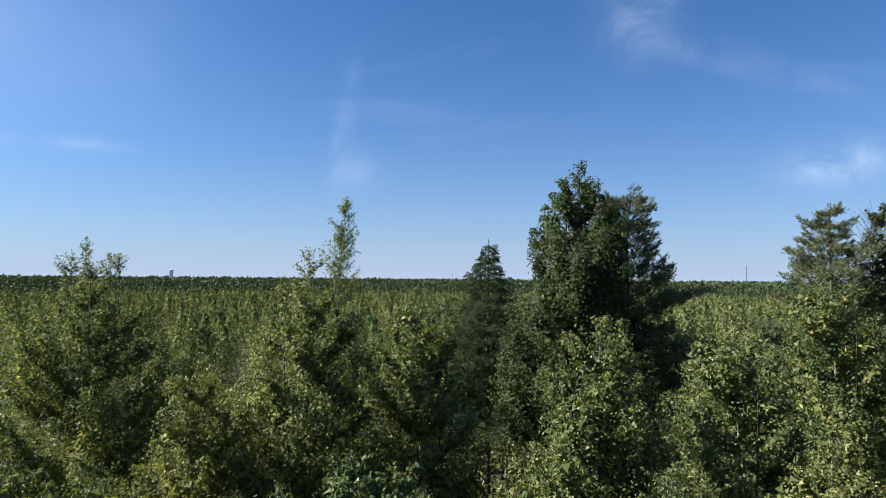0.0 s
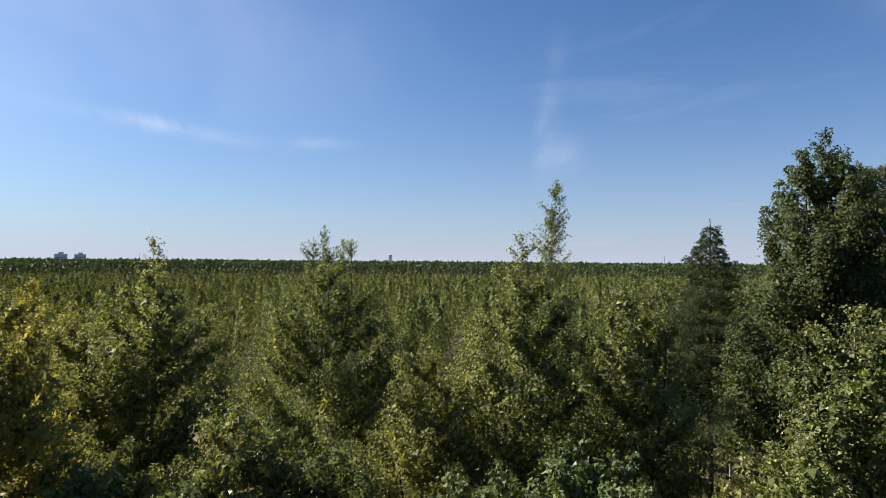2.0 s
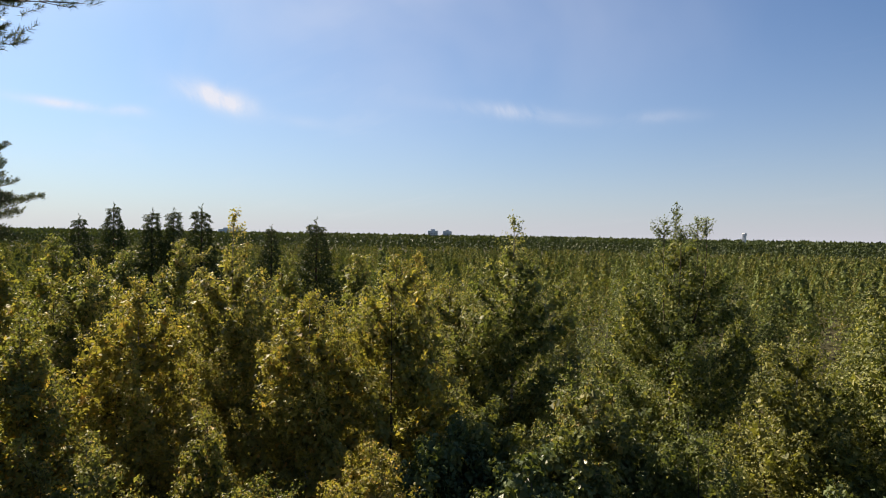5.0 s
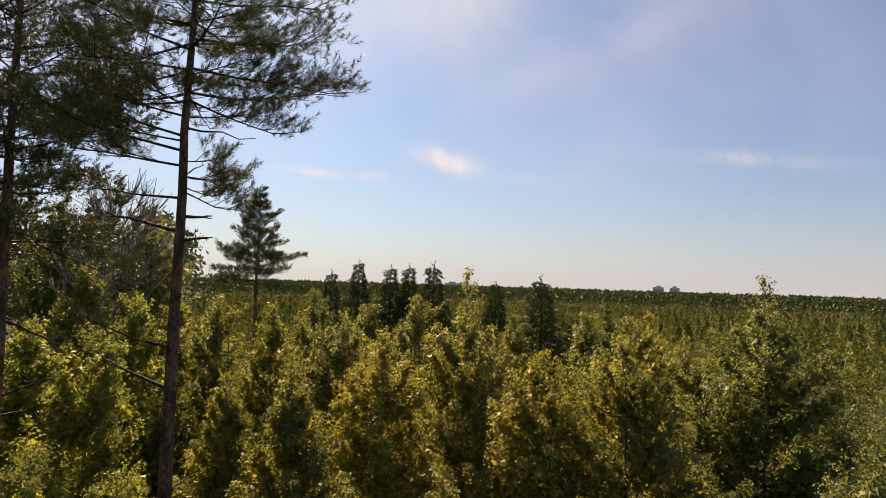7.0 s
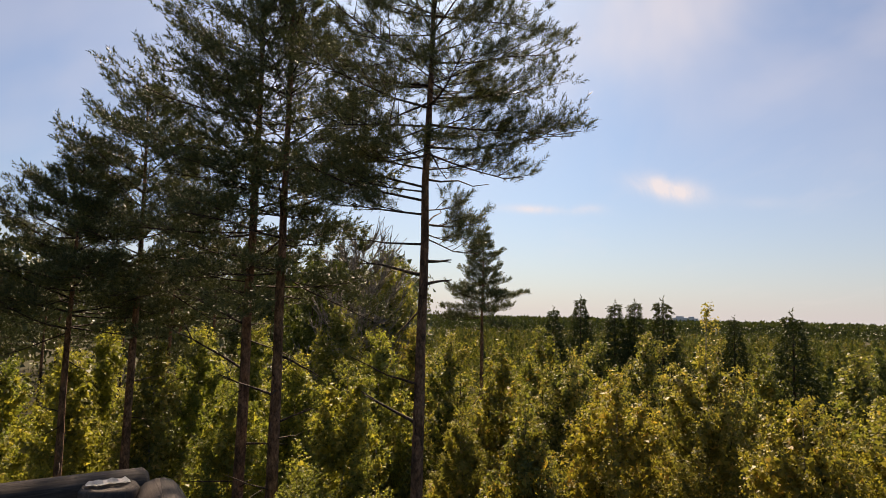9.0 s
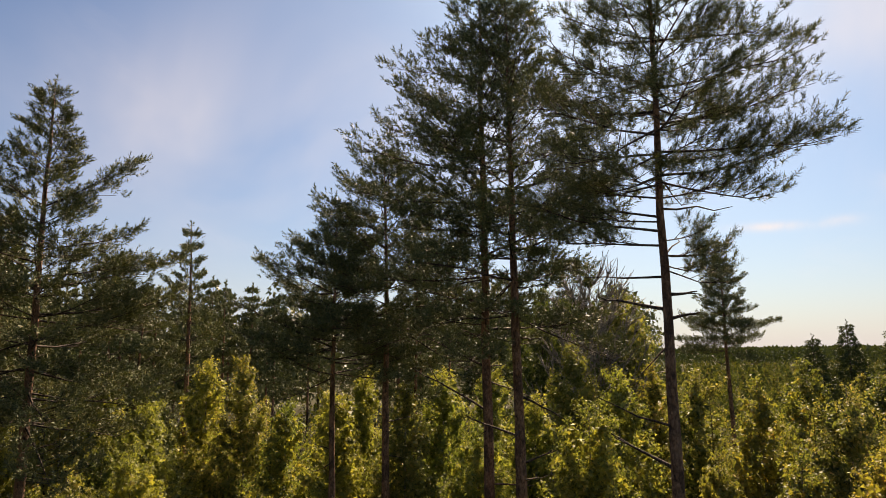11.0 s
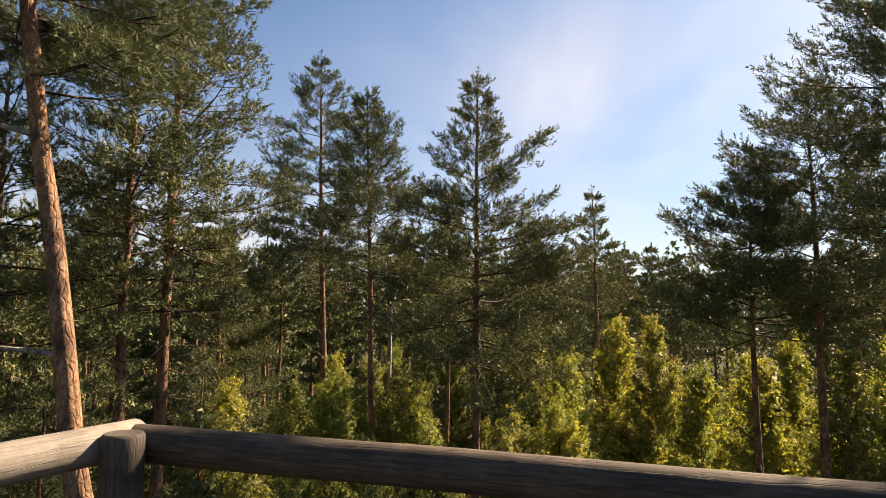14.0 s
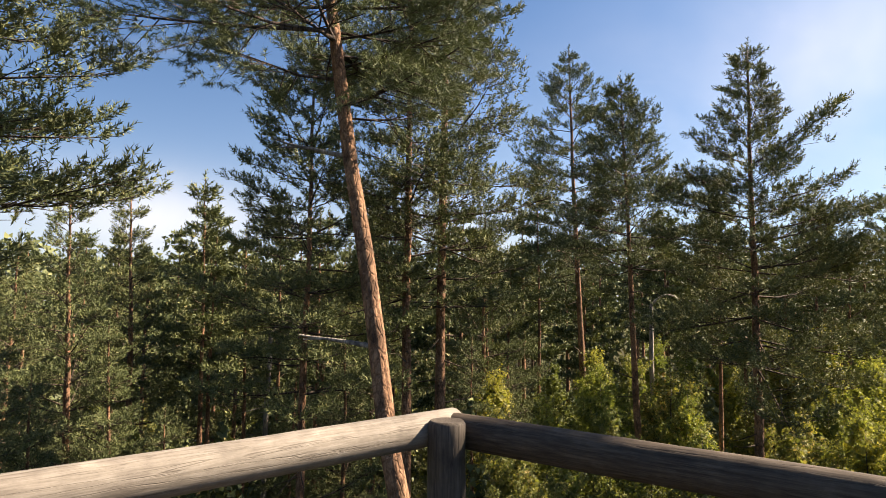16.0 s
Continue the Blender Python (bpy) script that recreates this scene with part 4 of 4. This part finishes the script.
def settle(src, az, d, h):
    p = at(az, d)
    if src.name in used:
        again(src, p, rng.uniform(0, 360), h / 9.0, 1.0)
    else:
        used.add(src.name)
        put(src, p, rng.uniform(0, 360), h / 9.0)
    taken.append(p.xy)


for k, (az, d, top) in enumerate(((95.5, 15.5, -0.4), (99.0, 17.0, 0.2), (102.2, 14.6, -0.9), (105.6, 17.5, -0.3), (110.0, 16.0, -0.4), (113.2, 14.6, -0.6), (116.6, 16.6, -0.4), (119.4, 15.2, -0.8),
                                  (123.0, 16.4, -1.1), (126.6, 18.5, 0.0), (129.4, 19.5, -0.1), (133.5, 16.8, -1.0), (137.0, 15.5, -1.6), (146.5, 14.5, -1.7), (152.5, 13.6, -2.0), (158.0, 13.5, -1.8), (146.0, 18.5, -1.0), (148.5, 19.5, -0.9), (151.0, 18.4, -1.3), (153.5, 19.2, -1.2), (157.0, 18.4, -1.6), (143.5, 19.2, -0.9), (139.5, 18.5, -0.6), (136.5, 19.0, -0.4), (134.0, 18.0, -0.6), (162.0, 14.8, -1.4),
                                  (92.5, 18.5, -0.4), (89.5, 16.0, -0.5), (81.5, 17.5, -0.3), (77.0, 16.0, -0.5), (84.8, 15.0, -0.6), (73.0, 18.0, -0.4), (64.5, 15.5, -0.7), (58.5, 14.5, -0.5), (53.5, 17.0, -0.6))):
    settle(mid[((5, 1, 5, 5) if 95 < az < 134 else (2, 1, 2, 4) if az < 95 else (0, 5, 4, 5))[k % 4]], az, d, EYE + top)
tries = 0
while tries < 2600:
    tries += 1
    az = rng.uniform(-42, 205)
    d = math.sqrt(rng.uniform(11.5 ** 2, 38 ** 2))
    p = at(az, d).xy
    gap = 3.1 + d * 0.035
    if any((p - q).length_squared < gap * gap for q in taken):
        continue
    if az < 92:
        h = EYE - (0.7 if az < 50 else 0.35) - rng.random() ** 0.8 * (3.0 if az < 50 else 2.2) - (d - 12) * 0.03
        tone = rng.choice((0, 0, 3, 1, 4)) if az < 30 else rng.choice((0, 1, 4, 2, 1))
    else:
        if d < 13 or d > 30:
            continue
        h = EYE - 0.6 - rng.random() * 3.0 if az < 140 else EYE - 1.6 - rng.random() * 3.0
        tone = rng.choice((1, 5, 5, 5)) if az < 140 else rng.choice((0, 5, 4, 5))
    settle(mid[tone] if d < 19 else far[{0: 0, 3: 0, 1: 1, 4: 1, 2: 2, 5: 3}[tone]], az, d, h)

for k, src in enumerate(ob for ob in mid + far if ob.name not in used):
    settle(src, 24.0 + 20 * k, 15.5, EYE - 1.4)

# ---- the pine wood behind ----
wood = [conifer(90 + k, 13.0, w, lb, crown=c, nb=45, grade="wood", fill=0.6, girth=0.12, snags=5, mat=mt, group="pine wood") for k, (w, c, mt, lb) in enumerate((
    (4.6, 0.3, NEEDLE, "dark pine in the wood behind"), (4.0, 0.6, NEEDLE, "bare-stemmed pine in the wood behind"), (4.8, 0.28, NEEDLE, "broad pine in the wood behind")))]
placed = []
tries = 0
while tries < 2600:
    tries += 1
    az = rng.uniform(99, 210)
    d = math.sqrt(rng.uniform(19.0 ** 2, 60 ** 2))
    if d < (46 if az < 122 else 38 if az < 138 else 25 if az < 160 else 19):
        continue
    p = at(az, d).xy
    gap = 2.4 + d * 0.045
    if any((p - q).length_squared < gap * gap for q in placed):
        continue
    placed.append(p)
    el = {0: 4.0, 1: 4.6, 2: 5.2}[rng.randrange(3)] + (3.0 if 136 < az < 176 else 0.8)
    h = EYE + min(d * math.tan(radians(el)), 6.0) * rng.uniform(0.6, 1.05)
    k = rng.randrange(3) if az > 162 else 1
    if wood[k].name in used:
        again(wood[k], at(az, d), rng.uniform(0, 360), h / 13.0)
    else:
        used.add(wood[k].name)
        put(wood[k], at(az, d), 0, h / 13.0)

for k, (az, d, top) in enumerate(((103.6, 30, 3.6), (106.4, 27, 3.0), (109.5, 30, 3.4), (112.0, 26, 2.6), (126.5, 44, 4.4), (128.6, 46, 4.8),
                                  (133.8, 24, 2.2), (136.0, 27, 3.0), (139.0, 25, 2.2), (144.5, 30, 4.0), (147.5, 31, 4.2), (153.0, 30, 4.0), (159.5, 23, 3.3), (165.0, 22, 3.3), (171.0, 22, 3.0), (179.0, 21, 2.4), (-174.0, 22, 2.2))):
    again(wood[k % 3], at(az, d), az * 23, (EYE + top) / 13.0)


# ---- far woods, too many to count ----
def woods(name, label, mat, spots, seed, faces, size, cone):
    """Many far crowns in one mesh: each a heap of leaf clumps, pointed (cone) or rounded."""
    r = np.random.default_rng(seed)
    P, S, N = [], [], []
    for x, y, h, w in spots:
        far_off = max(1.0, math.hypot(x, y) / 40.0)
        n = max(14, int(faces / far_off ** 0.7))
        u = r.uniform(0.25, 1.0, n) ** 0.8
        rad = w / 2 * ((1 - u) ** 0.8 if cone else np.sqrt(np.clip(1 - ((u - 0.5) / 0.52) ** 2, 0, 1))) * r.uniform(0.6, 1.0, n) ** 0.5
        a = r.uniform(0, 6.28, n)
        rad = rad * (1 + 0.22 * np.sin(a * 3 + u * 7 + x))
        P.append(np.column_stack([x + np.cos(a) * rad, y + np.sin(a) * rad, u * h]))
        N.append(np.column_stack([np.cos(a), np.sin(a), np.full(n, 0.5)]))
        S.append(np.full(n, size * w * far_off ** 0.3))
    P, N, S = np.concatenate(P), np.concatenate(N), np.concatenate(S)[:, None]
    n = len(P)
    N = unit(N) + r.normal(0, 0.4, (n, 3))
    A = unit(np.cross(N, r.normal(size=(n, 3))))
    B = unit(np.cross(A, N))
    S = S * r.uniform(0.6, 1.3, (n, 1))
    V = np.stack([P - B * S * 0.5, P + B * S * 0.5, P + A * S], 1).reshape(-1, 3)
    ob = part(name, raw(name, V, np.arange(n * 3).reshape(n, 3)), mat, None)
    return tagged(ob, label, "trees", kind="stuff")


def ring(r0, r1, gap, az0, az1, height, width, seed):
    r = random.Random(seed)
    spots, d = [], r0
    while d < r1:
        step = gap(d)
        n = max(1, int(radians(az1 - az0) * d / step))
        for k in range(n):
            p = at(az0 + (az1 - az0) * (k + r.random()) / n, d + r.uniform(-0.5, 0.5) * step)
            spots.append((p.x, p.y, height(d, r), width(d, r)))
        d += step
    return spots


woods("undergrowth", "low leafy undergrowth filling the gaps between the trees", MASS_GREEN,
      ring(4.5, 36, lambda d: 2.1 + d * 0.02, -48, 208, lambda d, r: 3.3 + r.random() * 1.5, lambda d, r: 2.4 + r.random(), 20), 21, 260, 0.055, False)
woods("birch_undergrowth", "yellowing bushes between the pine trunks", MASS_OLIVE,
      ring(22, 60, lambda d: 2.6 + d * 0.02, 92, 136, lambda d, r: 4.5 + r.random() * 3.0, lambda d, r: 2.4 + r.random(), 24), 25, 260, 0.06, True)
woods("far_birch_thicket", "wide thicket of young birches reaching far off", MASS_OLIVE,
      ring(35, 120, lambda d: 2.6 + d * 0.025, -50, 98, lambda d, r: 7.3 - (d - 37) * 0.018 + r.uniform(-1.4, 0.9), lambda d, r: 2.6 + 1.4 * r.random(), 1), 2, 500, 0.04, True)
woods("far_green_thicket", "young green trees mixed into the far thicket", MASS_GREEN,
      ring(36, 270, lambda d: 3.4 + d * 0.02, -50, 98, lambda d, r: 7.3 - (d - 37) * 0.0135 + r.uniform(-1.4, 0.6), lambda d, r: 3.0 + 1.5 * r.random(), 3), 4, 420, 0.05, True)
woods("far_pale_thicket", "pale young growth before the old forest", MASS_OLIVE,
      ring(80, 270, lambda d: 4.5 + d * 0.015, -50, 98, lambda d, r: 6.3 - (d - 80) * 0.011 + r.uniform(-1.0, 0.5), lambda d, r: 3.4 + r.random(), 5), 6, 220, 0.065, True)
woods("wood_undergrowth", "dark young pines and bushes under the tall pines", NEEDLE,
      ring(14, 75, lambda d: 2.2 + d * 0.025, 132, 210, lambda d, r: 4.0 + r.random() * 3.8, lambda d, r: 2.8 + r.random(), 22), 23, 520, 0.045, True)
woods("far_forest", "dark old forest along the horizon", SPRUCE_NEEDLE,
      ring(285, 345, lambda d: 4.2, -60, 110, lambda d, r: 6.9 + r.uniform(-0.8, 0.4), lambda d, r: 3.0 + 1.4 * r.random(), 7)
      + ring(430, 1600, lambda d: d * 0.018, -60, 110, lambda d, r: 7.6 - d * 0.004 + r.uniform(-0.7, 0.4), lambda d, r: d * 0.019, 8), 9, 130, 0.11, True)
woods("pine_wood_distance", "dark depth of the pine wood", NEEDLE,
      ring(58, 130, lambda d: 4.5, 92, 220, lambda d, r: 14.0 + r.uniform(-1.6, 1.8), lambda d, r: 4.0 + r.random(), 10), 11, 330, 0.085, False)
woods("wood_behind", "woods on the far side of the tower", NEEDLE,
      ring(22, 60, lambda d: 4.5, 212, 318, lambda d, r: 11.0 + r.uniform(-2.0, 2.0), lambda d, r: 4.0 + r.random(), 12), 13, 70, 0.16, False)


# ---- buildings and masts on the horizon ----
def plain(name, low, high):
    m, t, bsdf, out = material(name)
    n = node(t, "ShaderNodeTexNoise", Scale=0.4, Detail=4.0)
    coord = t.nodes.new("ShaderNodeTexCoord")
    t.links.new(coord.outputs["Object"], n.inputs["Vector"])
    t.links.new(ramp(t, n.outputs["Fac"], [(0.3, low), (0.7, high)]), bsdf.inputs["Base Color"])
    bsdf.inputs["Roughness"].default_value = 0.8
    return m


CONCRETE = plain("far_concrete", (0.58, 0.58, 0.57), (0.68, 0.68, 0.67))
STEEL = plain("grey_steel", (0.12, 0.12, 0.13), (0.2, 0.2, 0.21))
PANE = plain("dark_pane", (0.03, 0.035, 0.04), (0.06, 0.065, 0.07))


def box(w, d, h, bevel=0.0):
    bm = bmesh.new()
    bmesh.ops.create_cube(bm, size=1)
    bmesh.ops.scale(bm, vec=(w, d, h), verts=bm.verts)
    bmesh.ops.translate(bm, vec=(0, 0, h / 2), verts=bm.verts)
    if bevel:
        bmesh.ops.bevel(bm, geom=bm.edges[:], offset=bevel, segments=1, affect="EDGES")
    return bm


def block(w, h, label):
    root = tagged(new("apartment_block"), label, "building", "far blocks")
    part("wall", box(w, 14, h, 0.1), CONCRETE, root)
    part("roof", box(w * 0.45, 7, 3.0, 0.1), CONCRETE, root).location.z = h + 0.002
    pane = box(2.0, 0.3, 1.5)
    me = bpy.data.meshes.new("window")
    pane.to_mesh(me)
    pane.free()
    for floor in range(int(h / 3) - 1):
        for k in range(5):
            part("window", me, PANE, root).location = ((k - 2) * w / 5.4, -7.05, 1.2 + floor * 3)
    return root


for az, w, h in ((52.1, 19.0, 17.0), (50.8, 17.0, 16.5), (69.9, 30, 13.0), (69.0, 24, 12.5)):
    ob = block(w, h, "grey flat-roofed apartment block on the horizon")
    ob.matrix_world = Matrix.Translation(at(az, 1250, -1)) @ Matrix.Rotation(radians(az), 4, "Z")
water = tagged(new("water_tower"), "small grey water tower on the horizon", "tower")
part("shaft", box(3.4, 3.4, 14, 0.1), CONCRETE, water)
part("tank", box(4.4, 4.4, 4.5, 0.6), CONCRETE, water).location.z = 14.0
water.matrix_world = Matrix.Translation(at(25.9, 900, -1))


def mast(az, d, h, w):
    root = tagged(new("radio_mast"), "thin steel radio mast on the horizon", "mast", "far masts")
    path = np.array([[0, 0, z] for z in np.linspace(0, h, 6)])
    part("pole", raw("pole", *tubes([(path, np.linspace(w, w * 0.5, 6))], 6)), STEEL, root)
    root.matrix_world = Matrix.Translation(at(az, d, -0.5))


mast(2.0, 1000, 20, 0.55)
mast(-22.6, 900, 30, 0.65)
mast(-17.0, 1100, 17, 0.5)
